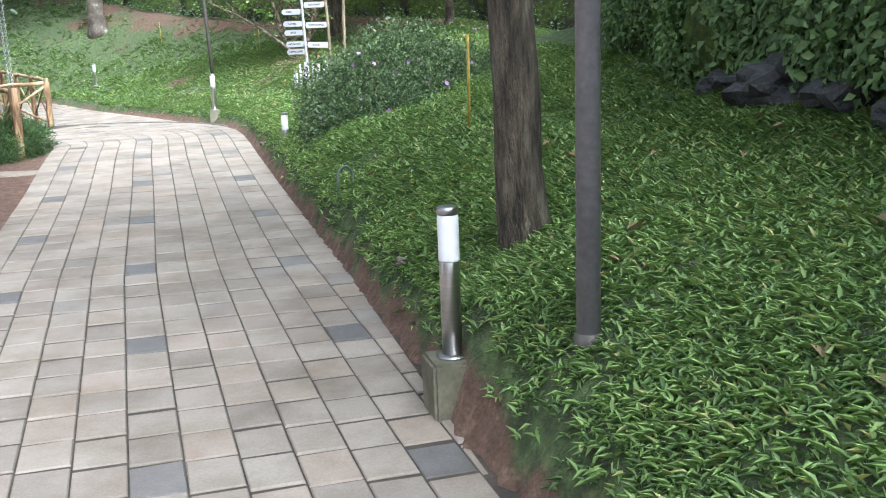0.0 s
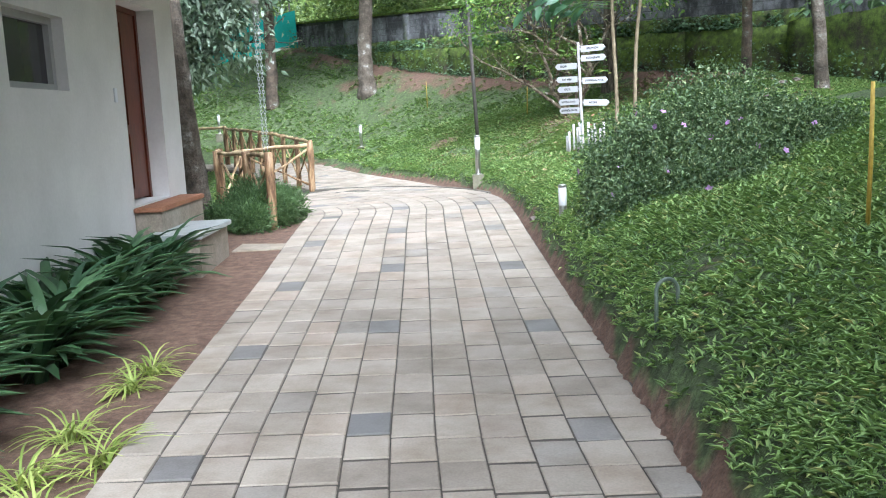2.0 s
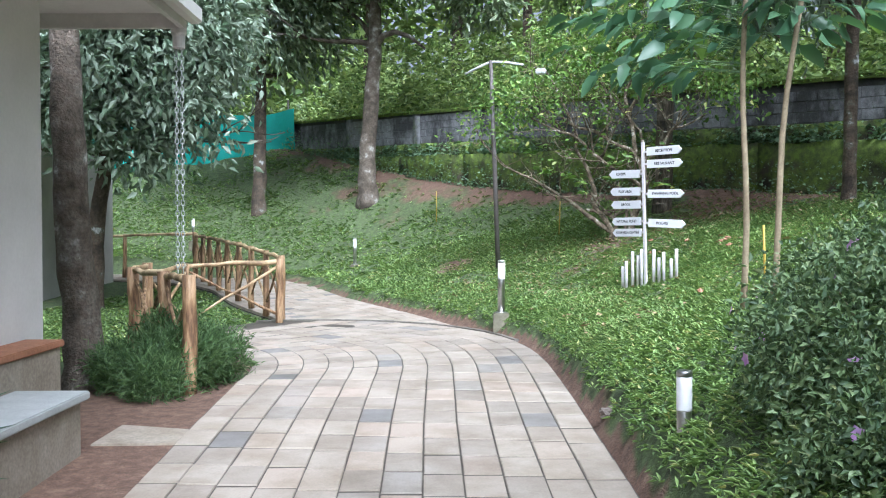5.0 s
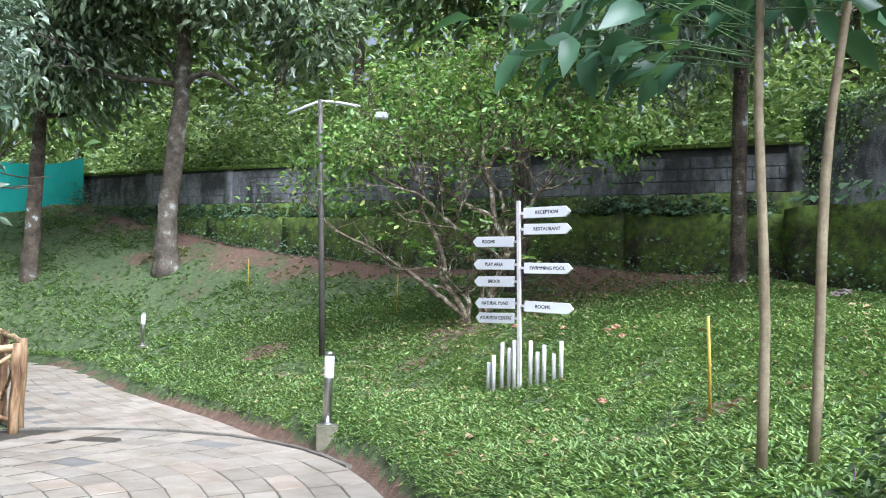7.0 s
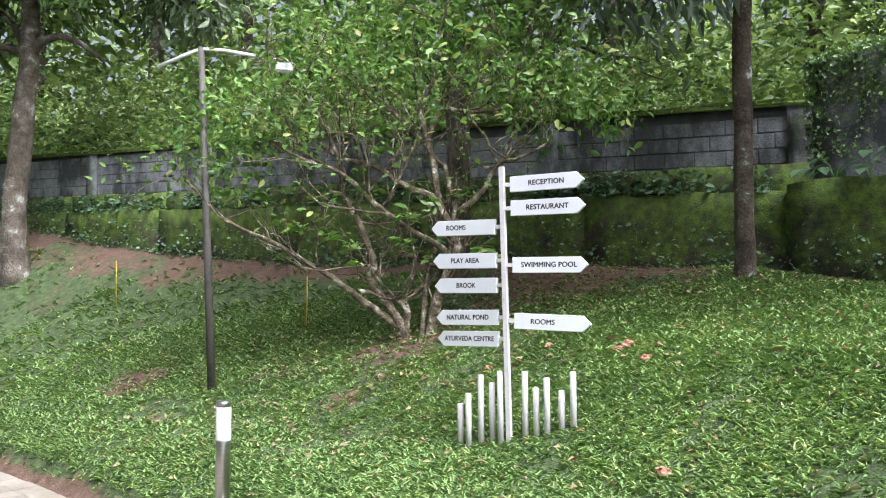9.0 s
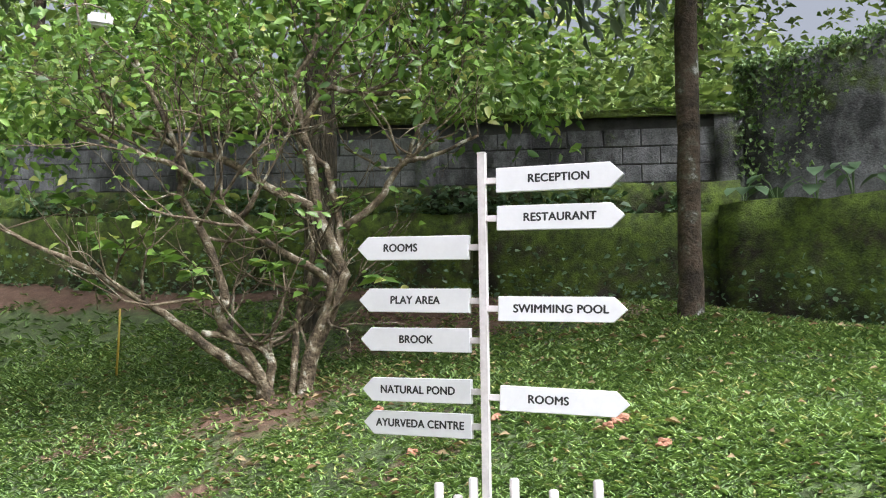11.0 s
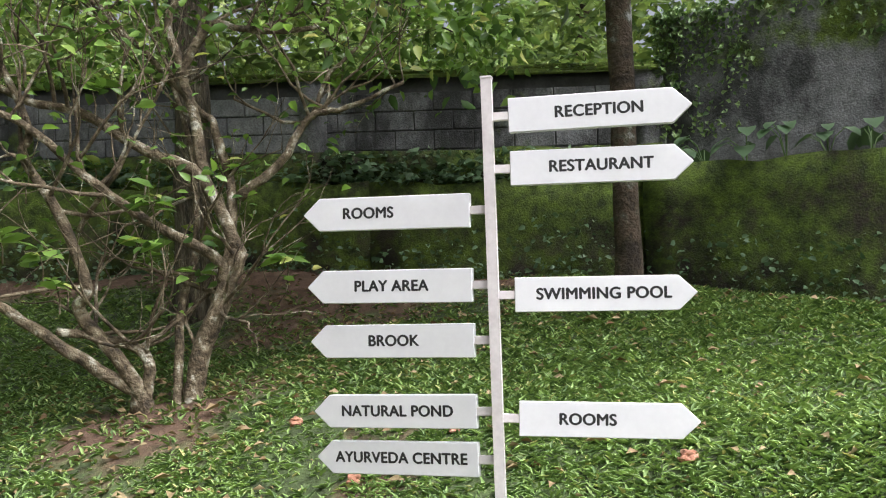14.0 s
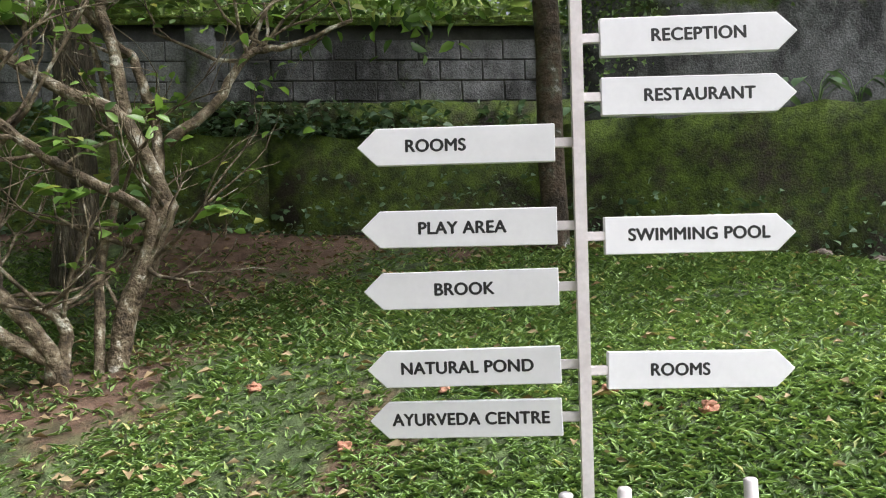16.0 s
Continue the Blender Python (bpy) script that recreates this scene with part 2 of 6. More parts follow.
M_CITRUS = leaf_mat("citrus_leaf", (0.06, 0.13, 0.035), (0.27, 0.44, 0.10), 0.35, 0.4, (0.724, 0.675, 0.247))
M_TEAK = leaf_mat("large_soft_leaf", (0.055, 0.13, 0.075), (0.12, 0.24, 0.125), 0.4, 0.35, (0.30, 0.46, 0.09))
M_BUSH = leaf_mat("bush_leaf", (0.06, 0.11, 0.052), (0.18, 0.26, 0.11), 0.5, 0.25, (0.34, 0.38, 0.18))
M_IVY = leaf_mat("creeper_leaf", (0.10, 0.19, 0.075), (0.32, 0.46, 0.18), 0.45, 0.3)
M_LILY = leaf_mat("strap_leaf", (0.035, 0.080, 0.041), (0.096, 0.175, 0.079), 0.35, 0.2)
M_SPIDER = leaf_mat("striped_leaf", (0.264, 0.360, 0.072), (0.504, 0.552, 0.168), 0.45, 0.3)
M_FINE = leaf_mat("needle_leaf", (0.07, 0.14, 0.05), (0.19, 0.30, 0.12), 0.5, 0.3)
M_TARO = leaf_mat("arrow_leaf", (0.080, 0.146, 0.078), (0.176, 0.277, 0.157), 0.4, 0.25)
M_PETAL = leaf_mat("lilac_petal", (0.42, 0.16, 0.50), (0.62, 0.36, 0.72), 0.5, 0.35)
M_DRY = leaf_mat("dry_leaf", (0.20, 0.11, 0.05), (0.42, 0.31, 0.18), 0.7, 0.15)
M_LIME = leaf_mat("green_fruit", (0.18, 0.32, 0.05), (0.22, 0.38, 0.07), 0.4, 0.0)
M_HOSE = noisy("green_grey_pipe", ((0.3, (0.10, 0.14, 0.11)), (0.7, (0.18, 0.23, 0.18))), 9, 0.5)
M_GLASS = base_mat("dark_window_glass", 0.08)[0]
M_GLASS.node_tree.nodes["Principled BSDF"].inputs["Base Color"].default_value = (0.05, 0.05, 0.055, 1)
M_CHAIN = noisy("galvanised_chain", ((0.3, (0.38, 0.40, 0.38)), (0.7, (0.55, 0.57, 0.55))), 9, 0.5, 0.1, 0.002, 60, None, 0.3)


# ---------- mesh helpers ----------
RNG = np.random.default_rng(7)


class Acc:
    """Gathers vertices and faces for one mesh."""

    def __init__(self):
        self.v, self.f, self.n = [], [], 0

    def add(self, v, f):
        self.v.append(np.asarray(v, float).reshape(-1, 3))
        self.f += [[i + self.n for i in q] for q in f]
        self.n += len(self.v[-1])
        return self

    def box(self, lo, hi, m=None, bevel=0.0):
        x0, y0, z0 = lo
        x1, y1, z1 = hi
        if bevel <= 0:
            v = [(x0, y0, z0), (x1, y0, z0), (x1, y1, z0), (x0, y1, z0), (x0, y0, z1), (x1, y0, z1), (x1, y1, z1), (x0, y1, z1)]
            f = [(3, 2, 1, 0), (4, 5, 6, 7), (0, 1, 5, 4), (1, 2, 6, 5), (2, 3, 7, 6), (3, 0, 4, 7)]
        else:
            bm = bmesh.new()
            bmesh.ops.create_cube(bm, size=1.0, matrix=Matrix.Translation(((x0 + x1) / 2, (y0 + y1) / 2, (z0 + z1) / 2)) @ Matrix.Diagonal((x1 - x0, y1 - y0, z1 - z0, 1)))
            bmesh.ops.bevel(bm, geom=bm.edges[:], offset=bevel, segments=2, affect="EDGES")
            bm.verts.index_update()
            v, f = [tuple(p.co) for p in bm.verts], [[p.index for p in q.verts] for q in bm.faces]
            bm.free()
        if m is not None:
            v = [tuple(m @ Vector(p)) for p in v]
        return self.add(v, f)

    def tube(self, pts, radii, sides=8, cap=True, wobble=0.0):
        pts = [Vector(p) for p in pts]
        if not isinstance(radii, (list, tuple, np.ndarray)):
            radii = [radii] * len(pts)
        v, f = [], []
        side = Vector((1, 0, 0))
        for i, p in enumerate(pts):
            d = (pts[min(i + 1, len(pts) - 1)] - pts[max(i - 1, 0)]).normalized()
            side = (side - d * side.dot(d))
            if side.length < 1e-3:
                side = d.orthogonal()
            side.normalize()
            up = d.cross(side)
            for k in range(sides):
                a = 2 * math.pi * k / sides
                r = radii[i] * (1 + (wobble * random.uniform(-1, 1) if wobble else 0))
                v.append(p + (side * math.cos(a) + up * math.sin(a)) * r)
            if i:
                b = (i - 1) * sides
                f += [(b + k, b + (k + 1) % sides, b + sides + (k + 1) % sides, b + sides + k) for k in range(sides)]
        if cap:
            f += [tuple(range(sides - 1, -1, -1)), tuple(range(len(v) - sides, len(v)))]
        return self.add([tuple(p) for p in v], f)

    def lathe(self, prof, sides=20, m=None):
        v = [(r * math.cos(2 * math.pi * k / sides), r * math.sin(2 * math.pi * k / sides), z) for r, z in prof for k in range(sides)]
        f = []
        for i in range(len(prof) - 1):
            b = i * sides
            f += [(b + k, b + (k + 1) % sides, b + sides + (k + 1) % sides, b + sides + k) for k in range(sides)]
        f += [tuple(range(sides - 1, -1, -1)), tuple(range(len(v) - sides, len(v)))]
        if m is not None:
            v = [tuple(m @ Vector(p)) for p in v]
        return self.add(v, f)

    def mesh(self, name, mat, smooth=False):
        me = bpy.data.meshes.new(name)
        me.from_pydata(np.concatenate(self.v), [], self.f)
        me.materials.append(mat)
        if smooth:
            me.shade_smooth()
        return me


def part(name, acc, mat, parent=None, label="", smooth=False):
    ob = new(name, acc.mesh(name, mat, smooth) if isinstance(acc, Acc) else acc)
    ob.parent = parent
    return tagged(ob, label)


def thing(name, at, label, category, group="", kind="", rz=0.0, rx=0.0, ry=0.0):
    ob = new(name)
    ob.empty_display_size = 0.1
    ob.matrix_world = pose(*at, rx, ry, rz)
    return tagged(ob, label, category, group, kind)


def leaves_mesh(name, pos, way, normal, length, width, mat, fold=0.25, droop=0.25, rich=False):
    """Many leaves as one mesh: each one a blade folded along its midrib, or a fuller, drooping one."""
    pos, way, normal = (np.asarray(a, float) for a in (pos, way, normal))
    n = len(pos)
    way = way / np.linalg.norm(way, axis=1, keepdims=True)
    side = np.cross(way, normal)
    side /= np.linalg.norm(side, axis=1, keepdims=True) + 1e-9
    up = np.cross(side, way)
    length, width = np.broadcast_to(length, n)[:, None], np.broadcast_to(width, n)[:, None]
    if rich:
        at = lambda u, k: pos + way * length * u + side * width * 0.5 * k + up * (width * fold * abs(k) - length * droop * u * u)
        v = np.stack([at(0, 0), at(0.33, 0), at(0.68, 0), at(1.0, 0), at(0.3, 0.95), at(0.3, -0.95), at(0.66, 0.82), at(0.66, -0.82)], 1).reshape(-1, 3)
        tri, m = [[0, 1, 4], [0, 5, 1], [1, 2, 6], [1, 6, 4], [1, 5, 7], [1, 7, 2], [2, 3, 6], [2, 7, 3]], 8
    else:
        mid = pos + way * length * 0.45
        v = np.stack([pos, mid + side * width / 2 + up * width * fold, mid - side * width / 2 + up * width * fold,
                      pos + way * length - up * length * droop], 1).reshape(-1, 3)
        tri, m = [[0, 3, 1], [0, 2, 3]], 4
    f = (np.arange(n)[:, None, None] * m + np.array(tri)).reshape(-1, 3)
    me = bpy.data.meshes.new(name)
    me.vertices.add(len(v))
    me.vertices.foreach_set("co", v.ravel())
    me.loops.add(len(f) * 3)
    me.loops.foreach_set("vertex_index", f.ravel().astype(np.int32))
    me.polygons.add(len(f))
    me.polygons.foreach_set("loop_start", (np.arange(len(f)) * 3).astype(np.int32))
    me.update(calc_edges=True)
    me.validate()
    me.materials.append(mat)
    return me


def rand_dirs(n, zlo=-1.0, zhi=1.0):
    z, a = RNG.uniform(zlo, zhi, n), RNG.uniform(0, 2 * math.pi, n)
    r = np.sqrt(np.maximum(0, 1 - z * z))
    return np.stack([r * np.cos(a), r * np.sin(a), z], 1)


def crown_mesh(name, centres, radii, count, size, mat, aspect=0.42, hang=0.3, clump=0.22, rich=False):
    """Leaves in clumps inside and on the skin of several uneven blobs."""
    centres, radii = np.asarray(centres, float), np.asarray(radii, float)
    pick = RNG.choice(len(centres), max(1, count // 14), p=radii[:, 0] ** 2 / (radii[:, 0] ** 2).sum())
    d = rand_dirs(len(pick), -0.85, 1.0)
    seeds = centres[pick] + d * radii[pick] * RNG.uniform(0.45, 1.08, (len(pick), 1))
    which = RNG.integers(0, len(pick), count)
    pos = seeds[which] + RNG.normal(0, clump, (count, 3)) * (radii[pick[which]].mean(1, keepdims=True) ** 0.5)
    way = d[which] * 0.6 + rand_dirs(count) * 0.8
    way[:, 2] -= hang
    nor = rand_dirs(count, 0.2, 1.0)
    ln = size * RNG.uniform(0.6, 1.25, count)
    return leaves_mesh(name, pos, way, nor, ln, ln * aspect, mat, rich=rich)


# ---------- ground shape ----------
# corner of the boundary wall, its direction to the far end, and the way behind it
WC = np.array([1.8, 23.04])
WD = np.array([-math.sin(radians(55.8)), math.cos(radians(55.8))])
WB = np.array([WD[1], -WD[0]])


EDGE = np.array([(1.98, -2.7), (1.26, 0.45), (0.66, 2.75), (-0.62, 7.25), (-1.62, 10.75), (-2.66, 14.4), (-3.2, 16.3), (-3.75, 17.5), (-4.5, 18.45),
                 (-5.76, 20.0), (-6.84, 21.05), (-8.3, 22.5), (-9.9, 24.5), (-11.3, 25.7), (-14.4, 27.0), (-20.0, 28.0), (-60.0, 28.0)])


def ss(a, b, x):
    t = np.clip((np.asarray(x, float) - a) / (b - a), 0, 1)
    return t * t * (3 - 2 * t)


def edge_dist(x, y):
    """Signed distance from the right edge of the walk; positive on the lawn."""
    x, y = np.asarray(x, float), np.asarray(y, float)
    best = np.full(x.shape, 1e9)
    for a, b in zip(EDGE[:-1], EDGE[1:]):
        ab = b - a
        t = np.clip(((x - a[0]) * ab[0] + (y - a[1]) * ab[1]) / (ab @ ab), 0, 1)
        dx, dy = x - a[0] - t * ab[0], y - a[1] - t * ab[1]
        r = np.hypot(dx, dy) * np.where(ab[0] * dy - ab[1] * dx < 0, 1, -1)
        best = np.where(np.abs(r) < np.abs(best), r, best)
    return best


def path_z(y):
    return 0.09 * ss(9, 14, y) + 0.25 * ss(18.5, 26, y)


def ground_z(x, y):
    x, y = np.asarray(x, float), np.asarray(y, float)
    d = edge_dist(x, y)
    w, w2 = ss(13.5, 16.5, y), ss(19.5, 24, y)
    a, st, sl = 0.82 - 0.40 * w - 0.32 * w2, 1.8 - 0.2 * w - 0.8 * w2, 0.25 + 0.2 * w - 0.15 * w2
    dp = np.maximum(d - 0.06, 0)
    lawn = path_z(y) - 0.02 + 0.13 * ss(0.05, 0.2, d) + a * (1 - np.exp(-dp / 0.63)) + sl * np.clip(dp - st, 0, 3.2 - st) + 0.21 * np.clip(dp - 3.2, 0, 11) + 0.25 * np.clip(y - 26.5, 0, 8) + (0.16 * np.exp(-((x - 0.62) ** 2 + (y - 3.5) ** 2) / 0.12) + 0.12 * np.exp(-((x - 0.46) ** 2 + (y - 3.36) ** 2) / 0.04)) * ss(0, 0.1, d)
    bed = path_z(y) - 0.075
    rough = 0.025 * np.sin(x * 2.3 + 1.3 * np.sin(y * 1.1)) * np.cos(y * 1.9 + 0.7 * np.sin(x * 1.7))
    along, away = (x - WC[0]) * WD[0] + (y - WC[1]) * WD[1], -((x - WC[0]) * WB[0] + (y - WC[1]) * WB[1])
    lawn = lawn + 0.38 * ss(2.4, 0.2, away) * ss(0.5, 5, along) + 0.09 * np.exp(-((x + 2.2) ** 2 + (y - 18.5) ** 2) / 1.4) - 0.28 * np.clip(x - 0.8, 0, 4) * ss(13, 17, y)
    return np.where(d > 0, lawn + rough * np.clip(d * 2, 0, 1), bed)


def gz(x, y):
    return float(ground_z(x, y))


# ---------- ground ----------
def build_ground():
    def axis(fine_lo, fine_hi, step, lo, hi):
        a = np.arange(fine_lo, fine_hi, step)
        g = np.cumsum(0.4 * 1.28 ** np.arange(40))
        return np.concatenate([(fine_lo - g[fine_lo - g > lo])[::-1], a, fine_hi + g[fine_hi + g < hi]])

    xs, ys = axis(-9, 4, 0.12, -400, 400), axis(-1, 26, 0.14, -400, 600)
    X, Y = np.meshgrid(xs, ys, indexing="ij")
    Z = ground_z(X, Y)
    nx, ny = len(xs), len(ys)
    i, j = np.meshgrid(np.arange(nx - 1), np.arange(ny - 1), indexing="ij")
    a = (i * ny + j).ravel()
    f = np.stack([a, a + ny, a + ny + 1, a + 1], 1)
    me = bpy.data.meshes.new("ground")
    me.from_pydata(np.stack([X, Y, Z], -1).reshape(-1, 3), [], f.tolist())
    me.shade_smooth()
    d = edge_dist(X, Y)
    soil = np.exp(-np.maximum(d, 0) / 0.11) * 0.95
    soil = np.where(d < 0, 0.95, soil)
    soil = np.where((d < 0) & (X < -5.4 - 0.1 * Y) & (Y > 13), 0.25, soil)
    for cx, cy, r, s in ((-2.9, 21.6, 1.3, 0.55), (0.6, 22.6, 1.4, 0.5), (-1.5, 23.6, 1.6, 0.55), (-8.5, 29.2, 1.6, 0.4), (-7.0, 25.5, 1.6, 0.35), (-2.3, 19.9, 0.6, 0.4), (-3.6, 20.6, 0.6, 0.4), (-1.2, 20.6, 0.5, 0.4), (-0.85, 15.9, 0.3, 0.6), (-1.9, 21.4, 0.7, 0.4), (-4.3, 22.2, 0.9, 0.4), (-6.2, 23.1, 0.8, 0.6), (-9.4, 28.9, 1.3, 0.45), (-7.2, 28.3, 1.0, 0.4), (-11.6, 29.7, 1.2, 0.4), (-2.2, 20.4, 0.5, 0.4), (-3.9, 19.4, 0.35, 0.4), (-1.0, 19.2, 0.3, 0.35), (-5.6, 21.6, 0.5, 0.4), (-4.8, 20.6, 0.4, 0.4), (-2.6, 20.0, 0.3, 0.42), (-3.4, 19.6, 0.5, 0.35), (-0.1, 7.4, 0.25, 0.4)):
        soil = np.maximum(soil, s * np.exp(-((X - cx) ** 2 + (Y - cy) ** 2) / r ** 2))
    along, away = (X - WC[0]) * WD[0] + (Y - WC[1]) * WD[1], -((X - WC[0]) * WB[0] + (Y - WC[1]) * WB[1])
    soil = np.maximum(soil, 0.62 * ss(1.4, 0.5, away) * ss(0.3, 1.5, along) * (d > 0.3))
    at = me.attributes.new("soil", "FLOAT", "POINT")
    at.data.foreach_set("value", soil.ravel().astype(np.float32))
    me.materials.append(M_GROUND)
    return tagged(new("ground", me), "red soil and turf rising in a bank beside the paved walk", "ground", kind="structure")


build_ground()


def lawn_points(n, x0, x1, y0, y1, keep):
    x, y = RNG.uniform(x0, x1, n), RNG.uniform(y0, y1, n)
    d = edge_dist(x, y)
    ok = keep(x, y, d) & (RNG.uniform(0, 1, n) < np.clip((d - 0.10) * 6, 0, 1))
    patch = np.sin(x * 2.9 + 2 * np.sin(y * 1.3)) * np.sin(y * 2.3 + 1.7 * np.sin(x * 1.9))
    ok &= RNG.uniform(0, 1, n) < np.clip(1.2 - np.maximum(0, patch - 0.35) * 1.3, 0.35, 1)
    for cx, cy, r in ((-2.9, 21.6, 0.7), (-6.2, 23.1, 0.4), (-9.4, 28.9, 1.2), (-7.2, 28.3, 0.9), (-11.6, 29.7, 1.0), (-0.1, 7.4, 0.25), (-0.85, 15.9, 0.2), (-0.2, 22.9, 0.8), (-1.6, 23.8, 1.1), (-8.5, 29.2, 1.1), (-2.2, 20.4, 0.45), (-3.9, 19.4, 0.3), (-2.6, 20.0, 0.3), (-5.6, 21.6, 0.45), (-4.8, 20.6, 0.35), (-3.4, 19.6, 0.4), (-3.5, 20.5, 0.4)):
        ok &= (np.hypot(x - cx, y - cy) > r) | (RNG.uniform(0, 1, n) < 0.3)
    along, away = (x - WC[0]) * WD[0] + (y - WC[1]) * WD[1], -((x - WC[0]) * WB[0] + (y - WC[1]) * WB[1])
    ok &= (RNG.uniform(0, 1, n) > 0.85 * ss(1.2, 0.6, away) * ss(0.3, 1.5, along)) & (away > 0.1)
    x, y = x[ok], y[ok]
    return np.stack([x, y, ground_z(x, y) - 0.008], 1)


def build_grass(name, pts, blades, size, label):
    """Tufts of short, broad blades that lie outwards."""
    p = np.repeat(pts, blades, 0) + RNG.normal(0, size * 0.22, (len(pts) * blades, 3)) * (1, 1, 0)
    way = rand_dirs(len(p), 0.02, 0.9)
    ln = size * RNG.uniform(0.5, 1.2, len(p))
    me = leaves_mesh(name, p, way, np.tile((0.0, 0.0, 1.0), (len(p), 1)), ln, ln * 0.20 + 0.003, M_GRASS, 0.2, 0.3)
    return tagged(new(name, me), label, "grass", kind="stuff")


build_grass("lawn_grass", lawn_points(44000, -0.3, 3.0, 0.3, 6.0, lambda x, y, d: d < 2.5), 5, 0.058, "broad-bladed green grass covering the bank beside the walk")
build_grass("lawn_grass", lawn_points(9000, -3.2, 1.6, 0.3, 16.5, lambda x, y, d: (d > 0.04) & (d < 0.75)), 7, 0.06, "broad-bladed green grass overhanging the soil edge of the walk")
build_grass("lawn_grass", lawn_points(48000, -2.4, 3.2, 6.0, 14.5, lambda x, y, d: d < 3.5), 5, 0.066, "broad-bladed green grass covering the bank beside the walk")
build_grass("lawn_grass", lawn_points(80000, -7.4, 2.8, 14.5, 21.0, lambda x, y, d: d > 0.1), 5, 0.062, "short broad-bladed lawn grass with bare patches")
build_grass("lawn_grass", lawn_points(22000, -4.4, 1.8, 16.6, 20.6, lambda x, y, d: d > 0.3), 5, 0.048, "short fine lawn grass round the signpost")
build_grass("lawn_grass", lawn_points(36000, -8.0, 2.8, 21.0, 25.5, lambda x, y, d: d > 0.1), 4, 0.075, "short broad-bladed lawn grass rising to the boundary wall")
build_grass("lawn_grass", lawn_points(32000, -22.0, -3.0, 20.0, 34.0, lambda x, y, d: (d > 0.2) & ((y > 25.5) | (x < -8))), 4, 0.12, "lawn grass on the far slope below the shade net")


def garden_points(n):
    x, y = RNG.uniform(-13.0, -7.0, n), RNG.uniform(14.6, 25.0, n)
    ok = (edge_dist(x, y) < -2.15) & (x < -8.0 + 0.9 * ss(16.4, 15.4, y))
    return np.stack([x[ok], y[ok], ground_z(x[ok], y[ok]) - 0.01], 1)


build_grass("lawn_grass", garden_points(9000), 5, 0.10, "lush grass inside the log fence")


# ---------- boundary wall ----------
def attr_moss(me, value):
    at = me.attributes.new("moss", "FLOAT", "POINT")
    at.data.foreach_set("value", np.asarray(value, np.float32))


def strip_solid(a, b, z0a, z0b, z1a, z1b, thick, mat, moss_at, cell=0.35, jitter=0.012):
    """An upright slab from a to b, gridded so that its face is slightly uneven; its height may slope. moss_at(u, h) gives the moss."""
    a, b = np.array(a, float), np.array(b, float)
    n = max(2, int(np.hypot(*(b - a)) / cell))
    m = 7
    along = (b - a) / np.hypot(*(b - a))
    back = np.array([-along[1], along[0]])
    vs, mo, fs = [], [], []
    for side in (0, 1):
        for i in range(n + 1):
            for j in range(m + 1):
                u, h = i / n, j / m
                p = a + (b - a) * u + back * (thick * side)
                lo, hi = z0a + (z0b - z0a) * u, z1a + (z1b - z1a) * u
                k = random.uniform(-jitter, jitter)
                vs.append((p[0] + back[0] * k, p[1] + back[1] * k, lo + (hi - lo) * h + (random.uniform(-1, 1) * jitter if j == m else 0)))
                mo.append(moss_at(u, h))
    o = (n + 1) * (m + 1)
    for i in range(n):
        for j in range(m):
            q = i * (m + 1) + j
            fs += [(q, q + m + 1, q + m + 2, q + 1), (o + q + 1, o + q + m + 2, o + q + m + 1, o + q)]
        t = i * (m + 1) + m
        fs.append((t, t + m + 1, o + t + m + 1, o + t))
    for j in range(m):
        fs += [(j, j + 1, o + j + 1, o + j), (n * (m + 1) + j + 1, n * (m + 1) + j, o + n * (m + 1) + j, o + n * (m + 1) + j + 1)]
    me = bpy.data.meshes.new("wall")
    me.from_pydata(vs, [], fs)
    me.shade_smooth()
    attr_moss(me, mo)
    me.materials.append(mat)
    return me


def wall_pt(s, back=0.0):
    return WC + WD * s + WB * back


